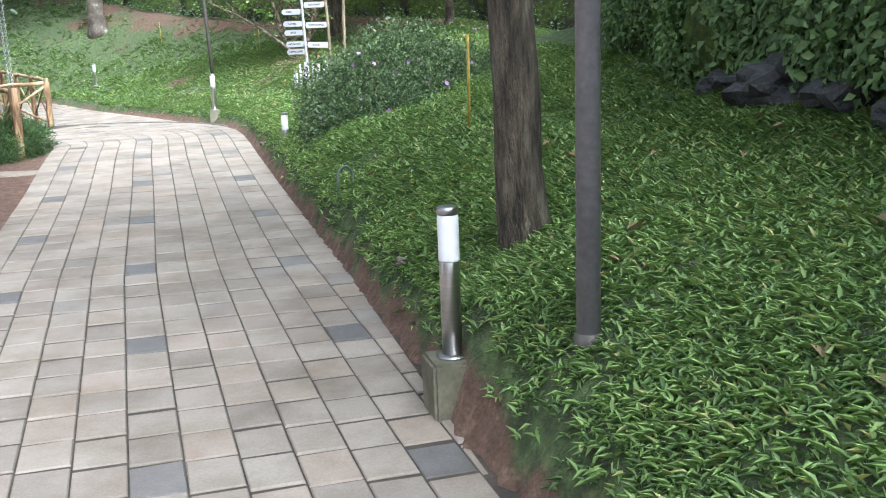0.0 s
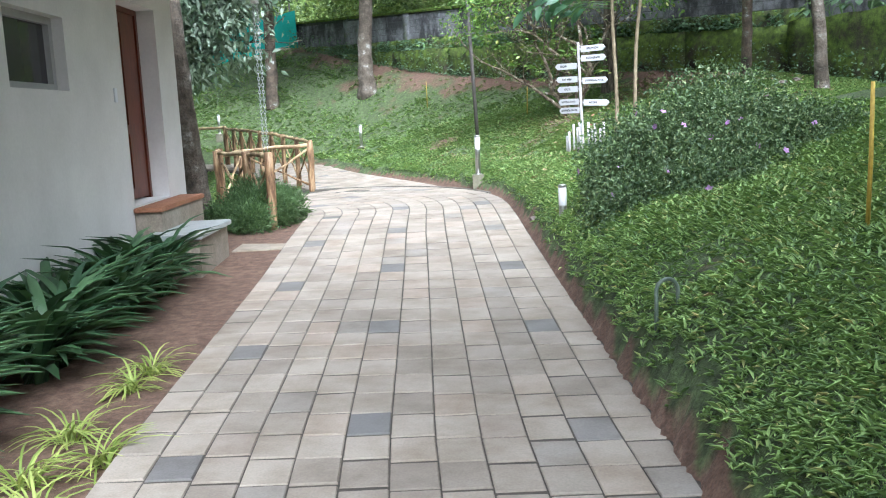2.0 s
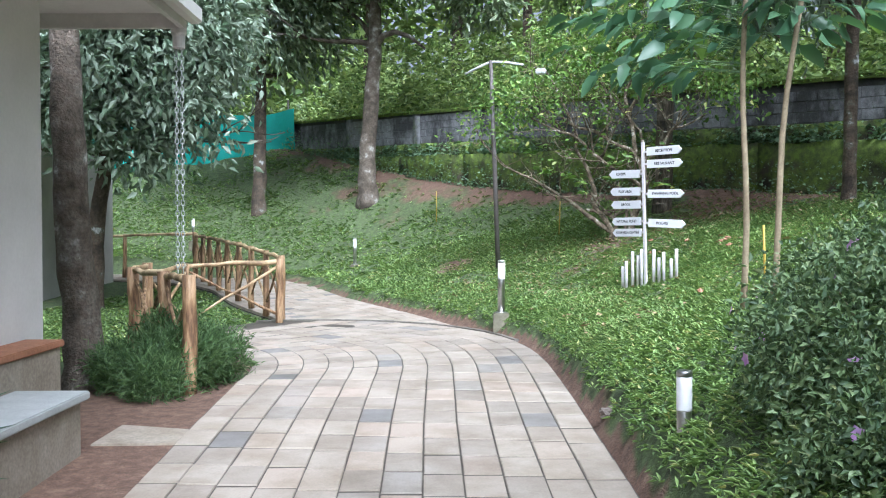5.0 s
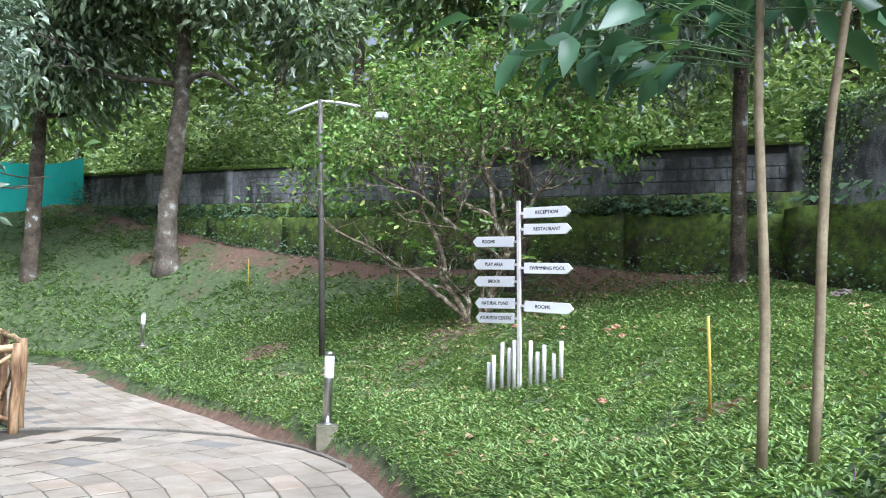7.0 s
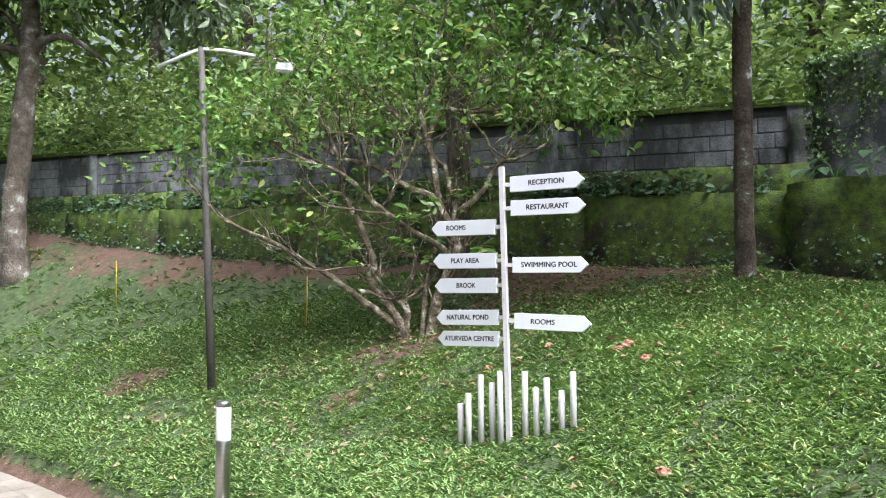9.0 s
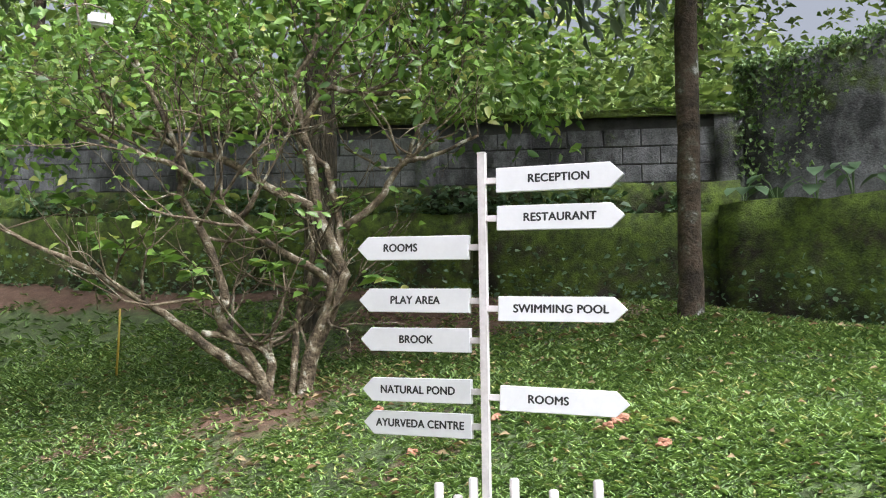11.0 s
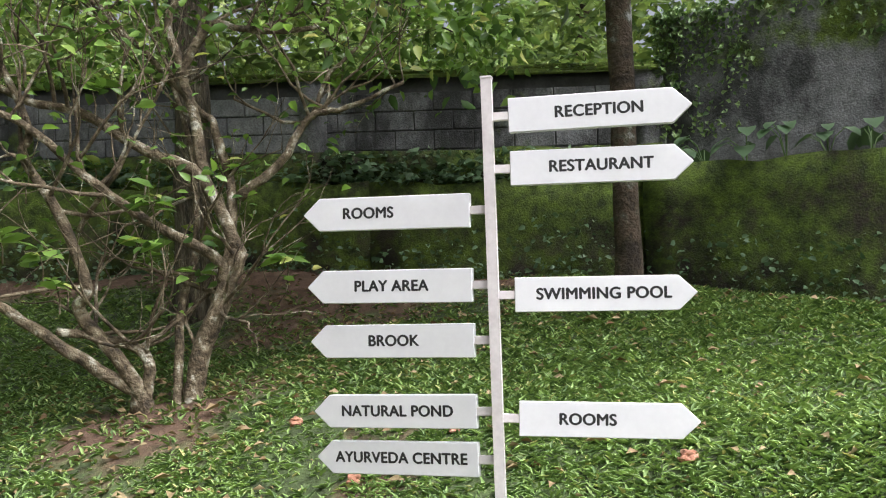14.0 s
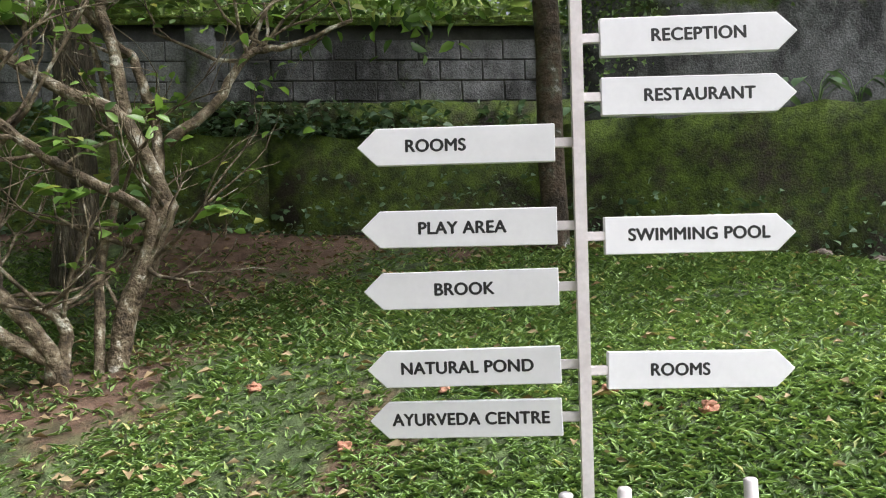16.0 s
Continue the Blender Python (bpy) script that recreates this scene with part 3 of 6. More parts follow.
def build_block_wall():
    top = lambda s: 4.01 + 0.053 * s
    wall = thing("wall_north", (*WC, 2.0), "grey concrete block boundary wall stained black and green with moss", "wall", kind="structure")
    m = wall.matrix_world.inverted()

    def place(me, name, label=""):
        me.transform(m)
        ob = new(name, me)
        ob.parent = wall
        return tagged(ob, label)

    # body of the wall behind its blocks, sunk by the depth of a joint
    n = 8
    for k in range(n):
        s0, s1 = 22.5 * k / n, 22.5 * (k + 1) / n
        me = strip_solid(wall_pt(s1, 0.012), wall_pt(s0, 0.012), 1.6, 1.6, top(s1), top(s0), 0.16, M_MORTAR, lambda u, h: 0.25)
        place(me, "wall_body")
        me = strip_solid(wall_pt(s1, -0.06), wall_pt(s0, -0.06), top(s1) - 0.03, top(s0) - 0.03, top(s1) + 0.05, top(s0) + 0.05, 0.3, M_WALL, lambda u, h: 0.85, jitter=0.02)
        place(me, "coping", "moss-grown cement coping")
    for s in (0.1, 3.45, 6.8, 10.2, 13.6, 17.0, 20.4):
        me = strip_solid(wall_pt(s + 0.14, -0.05), wall_pt(s - 0.14, -0.05), 1.7, 1.7, top(s), top(s), 0.2, M_WALL, lambda u, h: 0.55 - 0.2 * h, 0.1, 0.008)
        place(me, "pillar", "mossy cement pillar")
    # the mossy footing, one low step in front of the blocks
    foot = lambda s: 3.19 + 0.044 * s
    for k in range(8):
        s0, s1 = 22.5 * k / 8, 22.5 * (k + 1) / 8
        me = strip_solid(wall_pt(s1, -0.28), wall_pt(s0, -0.28), 1.4, 1.4, foot(s1) - 0.26, foot(s0) - 0.26, 0.32, M_PLINTH, lambda u, h: 0.38 + 0.3 * h, jitter=0.035)
        place(me, "footing", "low moss-covered footing")
        me = strip_solid(wall_pt(s1, -0.12), wall_pt(s0, -0.12), 1.5, 1.5, foot(s1) + 0.08, foot(s0) + 0.08, 0.14, M_PLINTH, lambda u, h: 0.45 + 0.15 * h, jitter=0.025)
        place(me, "footing")
    # blocks, course by course
    course, length = 0.195, 0.40
    rows = []
    for r in range(12):
        for c in range(58):
            s0 = c * length + (0.2 if r % 2 else 0.0)
            s1 = s0 + length
            sm = (s0 + s1) / 2
            z0 = foot(sm) - 0.1 + r * course
            if s1 > 22.4 or z0 + course > top(sm) - 0.01:
                continue
            rows.append((s0, s1, z0))
    for s0, s1, z0 in rows:
        w, h = s1 - s0 - 0.012, course - 0.012
        k = random.uniform(-0.004, 0.004)
        acc = Acc()
        slope = 0.053 * (s1 - s0)
        a, b = wall_pt(s1 - 0.006, k), wall_pt(s0 + 0.006, k)
        a2, b2 = wall_pt(s1 - 0.012, k - 0.006), wall_pt(s0 + 0.012, k - 0.006)
        a3, b3 = wall_pt(s1 - 0.006, 0.03), wall_pt(s0 + 0.006, 0.03)
        zs = (z0 + slope, z0)
        v = []
        for (pa, pb), e in (((a3, b3), 0.0), ((a, b), 0.0), ((a2, b2), 0.006)):
            v += [(*pa, zs[0] + e), (*pb, zs[1] + e), (*pb, zs[1] + h - e), (*pa, zs[0] + h - e)]
        f = [(8, 9, 10, 11)]
        for o in (0, 4):
            f += [(o + i, o + (i + 1) % 4, o + 4 + (i + 1) % 4, o + 4 + i) for i in range(4)]
        acc.add(v, f)
        me = acc.mesh("block", M_WALL)
        attr_moss(me, [0.12 + 0.1 * random.random()] * len(v))
        place(me, "block")
    # taller wall that goes on to the right
    right = thing("wall_east", (*wall_pt(0), 2.0), "tall dark cement wall with hanging creeper and damp stains", "wall", kind="structure")
    m2 = right.matrix_world.inverted()
    d2 = np.array([0.65, -0.76])
    end = WC + d2 * 9.0
    me = strip_solid(WC + d2 * 0.02, end, 1.2, 1.2, 4.45, 5.3, 0.3, M_WALL, lambda u, h: 0.1 if h < 0.8 else 0.45, 0.3, 0.02)
    me.transform(m2)
    ob = new("wall_body", me)
    ob.parent = right
    fr = np.array([-0.76, -0.65])
    me = strip_solid(WC + fr * 0.42 + d2 * -0.10, end + fr * 0.42, 1.0, 1.0, 3.0, 3.03, 0.40, M_PLINTH, lambda u, h: 0.40 + 0.24 * h, 0.25, 0.03)
    me.transform(m2)
    ob = new("planter_wall", me)
    ob.parent = right
    tagged(ob, "lower mossy retaining wall with a planted ledge")
    return d2, fr


D2, FR = build_block_wall()


# ---------- building ----------
BN = np.array([math.cos(radians(17)), math.sin(radians(17))])
BU = np.array([-math.sin(radians(17)), math.cos(radians(17))])
BC = np.array([-6.40, 12.32])


def bmat(u, out=0.0, z=0.0):
    """Frame at the building: x along the wall towards its far corner, y outwards to the walk, z up; u is measured back from that corner."""
    o = BC - BU * u + BN * out
    return Matrix(((BU[0], BN[0], 0, o[0]), (BU[1], BN[1], 0, o[1]), (0, 0, 1, z), (0, 0, 0, 1)))


def build_house():
    house = tagged(new("house"), "white plastered cottage with a recessed brown door and wide eaves", "house")
    house.empty_display_size = 0.2
    house.matrix_world = bmat(0)
    # door opening runs from x=-2.0 to x=-0.72, sill 0.66, head 2.78; window opening x=-4.3..-3.3, z 1.95..3.0
    th = 0.32
    for lo, hi in (((-9, -th, -0.1), (-4.55, 0, 3.35)),
                   ((-4.55, -th, -0.1), (-3.42, 0, 1.80)),
                   ((-4.55, -th, 2.42), (-3.42, 0, 3.35)),
                   ((-3.42, -th, -0.1), (-2.0, 0, 3.35)),
                   ((-2.0, -th, -0.1), (-0.72, 0, 0.66)),
                   ((-2.0, -th, 2.78), (-0.72, 0, 3.35)),
                   ((-0.72, -th, -0.1), (0, 0, 3.35)),
                   ((-0.32, -6.0, -0.1), (0, -th, 3.35)),
                   ((-9, -6.0, -0.1), (-8.7, -th, 3.35)),
                   ((-8.7, -6.0, -0.1), (-0.32, -5.7, 3.35))):
        part("wall", Acc().box(lo, hi), M_PLASTER, house)
    door = part("door", Acc().box((-1.93, -0.27, 0.68), (-0.79, -0.22, 2.72), bevel=0.004), M_DOOR, house, "brown varnished wooden door")
    for x0, x1 in ((-1.85, -1.40), (-1.32, -0.87)):
        for z0, z1 in ((0.8, 1.4), (1.5, 2.6)):
            part("panel", Acc().box((x0, -0.222, z0), (x1, -0.205, z1), bevel=0.006), M_DOOR, door)
    fr = Acc().box((-2.0, -0.3, 0.66), (-1.93, -0.2, 2.78), bevel=0.004).box((-0.79, -0.3, 0.66), (-0.72, -0.2, 2.78), bevel=0.004).box((-1.93, -0.3, 2.72), (-0.79, -0.2, 2.78), bevel=0.004)
    part("door_frame", fr, M_DOOR, house)
    part("light_switch", Acc().box((-2.32, 0.0, 1.72), (-2.24, 0.014, 1.86), bevel=0.004), M_WHITE, house, "white plastic switch plate")
    win = part("window", Acc().box((-4.55, -0.2, 1.80), (-4.48, -0.1, 2.42)).box((-3.49, -0.2, 1.80), (-3.42, -0.1, 2.42)).box((-4.48, -0.2, 1.80), (-3.49, -0.1, 1.86)).box((-4.48, -0.2, 2.36), (-3.49, -0.1, 2.42)), M_PLASTER2, house)
    part("pane", Acc().box((-4.48, -0.16, 1.86), (-3.49, -0.15, 2.36)), M_GLASS, win)
    # roof: soffit, fascia, gutter, tiled slope
    ex0, ex1, ey = -9.4, 0.42, 1.02
    part("soffit", Acc().box((ex0, -6.6, 3.22), (ex1 - 0.05, ey - 0.05, 3.26)), M_PLASTER, house)
    part("fascia", Acc().box((ex0, ey - 0.05, 3.10), (ex1, ey, 3.30), bevel=0.006).box((ex1 - 0.05, -6.6, 3.10), (ex1, ey - 0.05, 3.30), bevel=0.006), M_FASCIA, house, "white painted fascia board")
    g = Acc()
    prof = [(0.0, 0.10), (0.0, 0.0), (0.03, -0.02), (0.09, -0.02), (0.12, 0.0), (0.12, 0.10), (0.108, 0.10), (0.108, 0.01), (0.012, 0.01), (0.012, 0.10)]
    v = [(x, ey + y + 0.002, 3.17 + z) for x in (ex0, ex1 + 0.03) for y, z in prof]
    k = len(prof)
    g.add(v, [(i, (i + 1) % k, k + (i + 1) % k, k + i) for i in range(k)] + [tuple(range(k - 1, -1, -1)), tuple(range(k, 2 * k))])
    part("gutter", g, M_FASCIA, house, "pale metal box gutter")
    for r in range(9):
        t = Acc()
        y0, y1 = ey + 0.04 - r * 0.30, ey + 0.04 - (r + 1) * 0.30 - 0.05
        z0, z1 = 3.30 + r * 0.115, 3.30 + (r + 1) * 0.115 + 0.01
        for c in range(48):
            x = ex0 + c * (ex1 + 0.06 - ex0) / 48
            x2 = x + (ex1 + 0.06 - ex0) / 48 - 0.006
            xm = (x + x2) / 2
            vv = []
            for (yy, zz) in ((y0, z0), (y1, z1)):
                vv += [(x, yy, zz), (xm, yy, zz + 0.03), (x2, yy, zz), (x2, yy, zz - 0.015), (xm, yy, zz + 0.012), (x, yy, zz - 0.015)]
            t.add(vv, [(0, 1, 7, 6), (1, 2, 8, 7), (2, 3, 9, 8), (3, 4, 10, 9), (4, 5, 11, 10), (5, 0, 6, 11), (5, 4, 1, 0), (4, 3, 2, 1)])
        part("roof_tile_course", t, M_ROOF, house)
    part("roof_deck", Acc().add([(ex0, ey - 0.02, 3.27), (ex1, ey - 0.02, 3.27), (ex1, -2.5, 4.62), (ex0, -2.5, 4.62), (ex0, -6.6, 3.27), (ex1, -6.6, 3.27)],
                                [(0, 1, 2, 3), (3, 2, 5, 4), (1, 5, 2), (0, 3, 4)]), M_ROOF, house)
    return house


build_house()


def build_steps():
    lower = thing("door_step", (*(BC - BU * 1.75 + BN * 0.48), -0.07), "grey granite slab step on a rendered base at the door", "step", rz=107)
    part("base", Acc().box((-0.64, -0.25, 0.0), (0.63, 0.30, 0.40), bevel=0.008), M_STEP, lower)
    part("slab", Acc().box((-0.69, -0.29, 0.40), (0.69, 0.30, 0.455), bevel=0.008), M_SLAB, lower, "pale grey granite slab")
    upper = thing("threshold_step", (*(BC - BU * 1.2 + BN * 0.15), -0.07), "terracotta threshold step below the brown door", "step", rz=107)
    part("riser", Acc().box((-0.85, -0.13, 0.0), (0.85, 0.147, 0.66), bevel=0.006), M_STEP, upper)
    part("tread", Acc().box((-0.88, -0.15, 0.66), (0.88, 0.147, 0.71), bevel=0.008), M_TERRA, upper, "red terracotta tread")
    pad = thing("paving_pad", (*(BC - BU * 0.3 + BN * 1.05), -0.07), "small pale concrete pad in the soil by the step", "paving slab", rz=107)
    part("slab", Acc().box((-0.6, -0.3, 0.0), (0.7, 0.35, 0.06), bevel=0.01), M_STEP, pad)


build_steps()


def build_chain():
    x, y = -5.62, 13.02
    ch = thing("rain_chain", (x, y, 0.05), "pale galvanised rain chain hanging in two strands from the gutter corner", "rain chain")
    part("outlet", Acc().lathe([(0.05, 2.9), (0.05, 3.0), (0.065, 3.02), (0.065, 3.12)], 14), M_FASCIA, ch, "white outlet cup")
    for side in (-0.026, 0.026):
        for k in range(44):
            z = 2.90 - k * 0.0425
            a = (k % 2) * math.pi / 2 + 0.5
            c, s = math.cos(a), math.sin(a)
            ring = [(side + 0.014 * math.cos(t) * c, 0.014 * math.cos(t) * s, z + 0.027 * math.sin(t)) for t in np.linspace(0, 2 * math.pi, 9)]
            part("link", Acc().tube(ring, 0.0045, 5, False), M_CHAIN, ch, "", True)


build_chain()


def build_shed():
    """Far cottage behind the fence."""
    o = (-15.2, 25.0, 0.2)
    h = thing("outbuilding", o, "small grey plastered outbuilding with a slate-coloured tiled roof", "house", rz=17)
    part("wall", Acc().box((-5, -4.0, -0.2), (0, 0, 3.1)), M_PLASTER2, h)
    r = Acc()
    for k in range(9):
        y0, z0 = -4.6 + k * 0.32, 2.95 + k * 0.14
        r.box((-5.4, y0, z0), (0.5, y0 + 0.4, z0 + 0.05), bevel=0.01)
    part("roof", r, M_ROOF2, h, "blue-grey roof tiles")
    part("eave", Acc().box((-5.4, -4.65, 2.9), (0.52, -4.55, 3.0), bevel=0.006), M_FASCIA, h)


build_shed()


# ---------- paved walk ----------
def ribbon_frames(samples):
    """Distance along, right-edge point and leftward normal for a dense polyline."""
    p = np.array(samples, float)
    d = np.gradient(p, axis=0)
    d /= np.hypot(d[:, 0], d[:, 1])[:, None]
    s = np.concatenate([[0], np.cumsum(np.hypot(*np.diff(p, axis=0).T))])
    return s, p, np.stack([-d[:, 1], d[:, 0]], 1)


def tile_acc(acc, quad, z, gap=0.003, thick=0.05, across=0.0):
    """One paver with a chamfered top from four plan corners."""
    q = np.array(quad, float)
    la, lb = np.hypot(*(q[1] - q[0])), np.hypot(*(q[2] - q[1]))

    def inset(k, wide):
        u, v = min(k * wide / max(la, 1e-3), 0.4), min((k + across) * wide / max(lb, 1e-3), 0.4)
        at = lambda i, j: (q[0] * (1 - i) + q[1] * i) * (1 - j) + (q[3] * (1 - i) + q[2] * i) * j
        return np.array([at(u, v), at(1 - u, v), at(1 - u, 1 - v), at(u, 1 - v)])

    a, b = inset(gap, 0.9), inset(gap + 0.004, 1.0)
    dz = [random.uniform(-0.0025, 0.0025) for _ in range(4)]
    lift = random.uniform(-0.003, 0.003)
    v = [(*a[i], z[i] - thick) for i in range(4)] + [(*a[i], z[i] - 0.005 + lift) for i in range(4)] + [(*b[i], z[i] + lift + dz[i]) for i in range(4)]
    f = [(8, 9, 10, 11)] + [(i, (i + 1) % 4, 4 + (i + 1) % 4, 4 + i) for i in range(4)] + [(4 + i, 4 + (i + 1) % 4, 8 + (i + 1) % 4, 8 + i) for i in range(4)]
    return acc.add(v, f)


# rows stretch as the walk widens: every sixth row holds charcoal pavers
SIXTH = [-2.0, -0.35, 1.3, 2.95, 4.54, 6.33, 8.38, 10.8, 13.25, 15.9, 18.6, 21.3, 24.0, 26.7]


OUTER = [(-2.66, 14.4), (-3.2, 16.15), (-3.78, 17.45), (-4.5, 18.4), (-5.4, 19.0), (-6.4, 19.2), (-7.5, 19.0), (-8.0, 18.7)]
INNER = [(-5.46, 13.6), (-5.72, 14.35), (-6.03, 14.95), (-6.4, 15.4), (-6.82, 15.72), (-7.3, 16.0), (-7.8, 16.3), (-8.25, 16.6)]


def smooth_line(pts, n):
    """Points of a Catmull-Rom curve, n to a span."""
    P = [np.array(p, float) for p in pts]
    out = []
    for i in range(len(P) - 1):
        a, b, c, d = P[max(i - 1, 0)], P[i], P[i + 1], P[min(i + 2, len(P) - 1)]
        for j in range(n):
            u = j / n
            out.append(0.5 * (2 * b + (c - a) * u + (2 * a - 5 * b + 4 * c - d) * u * u + (3 * b - a - 3 * c + d) * u ** 3))
    return out + [P[-1]]


def build_walk():
    walk_ob = tagged(new("pavement"), "walk of square beige concrete pavers with scattered charcoal ones", "pavement", kind="structure")
    u, left = np.array([-0.274, 0.962]), np.array([-0.962, -0.274])
    s_of = lambda p: float(u @ p)
    p0 = np.array([0.66, 2.75]) - u * 5.6
    run = s_of(np.array(OUTER[0])) - s_of(p0)
    ts = np.linspace(0, run, 80)[:-1]
    shift = lambda t: left * float(np.interp(t + s_of(p0), (2.0, 6.2, 8.0, 10.5, 13.0), (-0.20, -0.065, -0.05, -0.03, 0.0)))
    right = [p0 + u * t + shift(t) for t in ts] + smooth_line(OUTER, 10)
    lft = [p0 + u * t + shift(t) + left * (2.15 + 0.052 * (t + s_of(p0))) for t in ts] + smooth_line(INNER, 10)
    right, lft = np.array(right), np.array(lft)
    mid = (right + lft) / 2
    s = np.concatenate([[0], np.cumsum(np.hypot(*np.diff(mid, axis=0).T))])
    s0 = s_of(p0)
    ns = 12

    def pt(r, k):
        a = np.array([np.interp(r, s, right[:, 0]), np.interp(r, s, right[:, 1])])
        b = np.array([np.interp(r, s, lft[:, 0]), np.interp(r, s, lft[:, 1])])
        return a + (b - a) * k

    near, joined, joined_d, count = [], Acc(), Acc(), 0
    for row in range(6 * len(SIXTH) - 7):
        r0, r1 = (float(np.interp((row + e) / 6, range(len(SIXTH)), SIXTH)) - s0 for e in (-0.5, 0.5))
        if r0 < 0.2 or r1 > s[-1] - 0.3:
            continue
        mid_s = (r0 + r1) / 2 + s0
        for c in range(ns):
            wob = 0.010 * math.sin(c * 2.1 + row * 0.9) + 0.036 * (c - 6) + 0.04
            q = [pt(r0 + wob, c / ns), pt(r0 + wob, (c + 1) / ns), pt(r1 + wob, (c + 1) / ns), pt(r1 + wob, c / ns)][::-1]
            if mid_s < 13 and c < 2:
                cut = float(np.interp(mid_s, (2.0, 6.2, 10.5, 13.0), (0.0, -0.06, -0.03, 0.0)))
                q = [a + left * max(cut - float(left @ (a - p0)), 0.0) for a in q]
                if np.hypot(*(q[1] - q[0])) < 0.02 or np.hypot(*(q[3] - q[2])) < 0.02:
                    continue
            q = q[::-1] if ((q[1] - q[0])[0] * (q[2] - q[1])[1] - (q[1] - q[0])[1] * (q[2] - q[1])[0]) < 0 else q
            z = [float(path_z(a[1])) for a in q]
            dark = row % 6 == {1: 0, 6: 0, 10: 4}.get(c, 9)
            if 2.0 < mid_s < 8.0 and count < 298:
                count += 1
                near.append((tile_acc(Acc(), q, z, 0.004, across=0.009), dark))
            else:
                tile_acc(joined_d if dark else joined, q, z, 0.006 if mid_s > 12 else 0.004, across=0.010)
    # far walk that leaves to the left past the fence
    outer = np.array(smooth_line(OUTER, 10))

    def outside(q):
        k = int(np.argmin(np.hypot(*(outer - q).T)))
        k = min(max(k, 1), len(outer) - 2)
        d = outer[k + 1] - outer[k - 1]
        e = q - outer[k]
        return (d[1] * e[0] - d[0] * e[1]) / np.hypot(*d)

    fe = EDGE[9:15]
    dense = [np.array([-4.6, 18.5])] + [a + (b - a) * t for a, b in zip(fe[:-1], fe[1:]) for t in np.linspace(0, 1, 14)[:-1]] + [np.array([-14.4, 27.0]) + np.array([-0.98, 0.17]) * t for t in np.linspace(0, 8, 12)]
    for _ in range(6):
        dense = [dense[0]] + [(a + 2 * b + c) / 4 for a, b, c in zip(dense[:-2], dense[1:-1], dense[2:])] + [dense[-1]]
    s2, p2, n2 = ribbon_frames(dense)
    fpt = lambda r, w: np.array([np.interp(r, s2, p2[:, 0]), np.interp(r, s2, p2[:, 1])]) + np.array([np.interp(r, s2, n2[:, 0]), np.interp(r, s2, n2[:, 1])]) * w
    for k in range(int(s2[-1] / 0.225)):
        r0, r1 = k * 0.225, (k + 1) * 0.225
        for c in range(9):
            q = [fpt(r0, c * 0.225), fpt(r1, c * 0.225), fpt(r1, (c + 1) * 0.225), fpt(r0, (c + 1) * 0.225)]
            if outside(sum(q) / 4) < 0.0:
                continue
            q = q[::-1] if ((q[1] - q[0])[0] * (q[2] - q[1])[1] - (q[1] - q[0])[1] * (q[2] - q[1])[0]) < 0 else q
            tile_acc(joined_d if random.random() < 0.04 else joined, q, [float(path_z(a[1])) - 0.010 for a in q])
    # kerb along the outside of the bend
    kerb = Acc()
    kp = np.array(smooth_line(OUTER[2:], 8))
    kd = np.gradient(kp, axis=0)
    kd /= np.hypot(kd[:, 0], kd[:, 1])[:, None]
    kn = np.stack([kd[:, 1], -kd[:, 0]], 1)
    for i in range(len(kp) - 1):
        q = [kp[i] + kn[i] * 0.008, kp[i] + kn[i] * 0.07, kp[i + 1] + kn[i + 1] * 0.07, kp[i + 1] + kn[i + 1] * 0.008]
        tile_acc(kerb, q, [float(path_z(a[1])) + 0.014 for a in q], 0.001, 0.1)
    part("kerb", kerb, M_KERB, walk_ob, "dark concrete kerb round the bend")
    for A, B, sink in ((right, lft, 0.0), (p2, p2 + n2 * 2.03, 0.05)):
        vv, ff = [], []
        for i, (a, b) in enumerate(zip(A, B)):
            for q, h in ((a, 0.0065), (b, 0.0065), (a, 0.13), (b, 0.13)):
                vv.append((*q, float(path_z(q[1])) - h - sink))
            if i:
                o = (i - 1) * 4
                ff += [(o + 1, o, o + 4, o + 5), (o, o + 2, o + 6, o + 4), (o + 3, o + 1, o + 5, o + 7)]
        part("joint_sand", Acc().add(vv, ff), M_BED, walk_ob, "dark sand in the joints")
    tagged(part("paver_field", joined, M_TILE_J, walk_ob, "beige pavers of the rest of the walk"), kind="stuff")
    tagged(part("charcoal_paver_field", joined_d, M_DARK_J, walk_ob, "charcoal pavers of the rest of the walk"), kind="stuff")
    for acc, dark in near:
        part("paver", acc, M_DARK if dark else M_TILE, walk_ob)


build_walk()


# ---------- sign ----------
def text_mesh(words, size, name):
    """Lettering thickened to a bold weight."""
    cu = bpy.data.curves.new(name, "FONT")
    cu.body, cu.size, cu.align_x, cu.align_y, cu.extrude = words, size, "CENTER", "CENTER", 0.0001
    cu.space_character = 1.04
    ob = bpy.data.objects.new(name, cu)
    scene.collection.objects.link(ob)
    base = bpy.data.meshes.new_from_object(ob.evaluated_get(bpy.context.evaluated_depsgraph_get()))
    bpy.data.objects.remove(ob)
    bm = bmesh.new()
    for i, (dx, dy) in enumerate(((-0.0019, 0.0), (0.0019, 0.0), (0.0, 0.0013), (0.0, -0.0013))):
        tmp = base.copy()
        tmp.transform(Matrix.Translation((dx, dy, i * 0.00006)))
        bm.from_mesh(tmp)
    me = bpy.data.meshes.new(name)
    bm.to_mesh(me)
    bm.free()
    me.materials.clear()
    me.materials.append(M_INK)
    return me


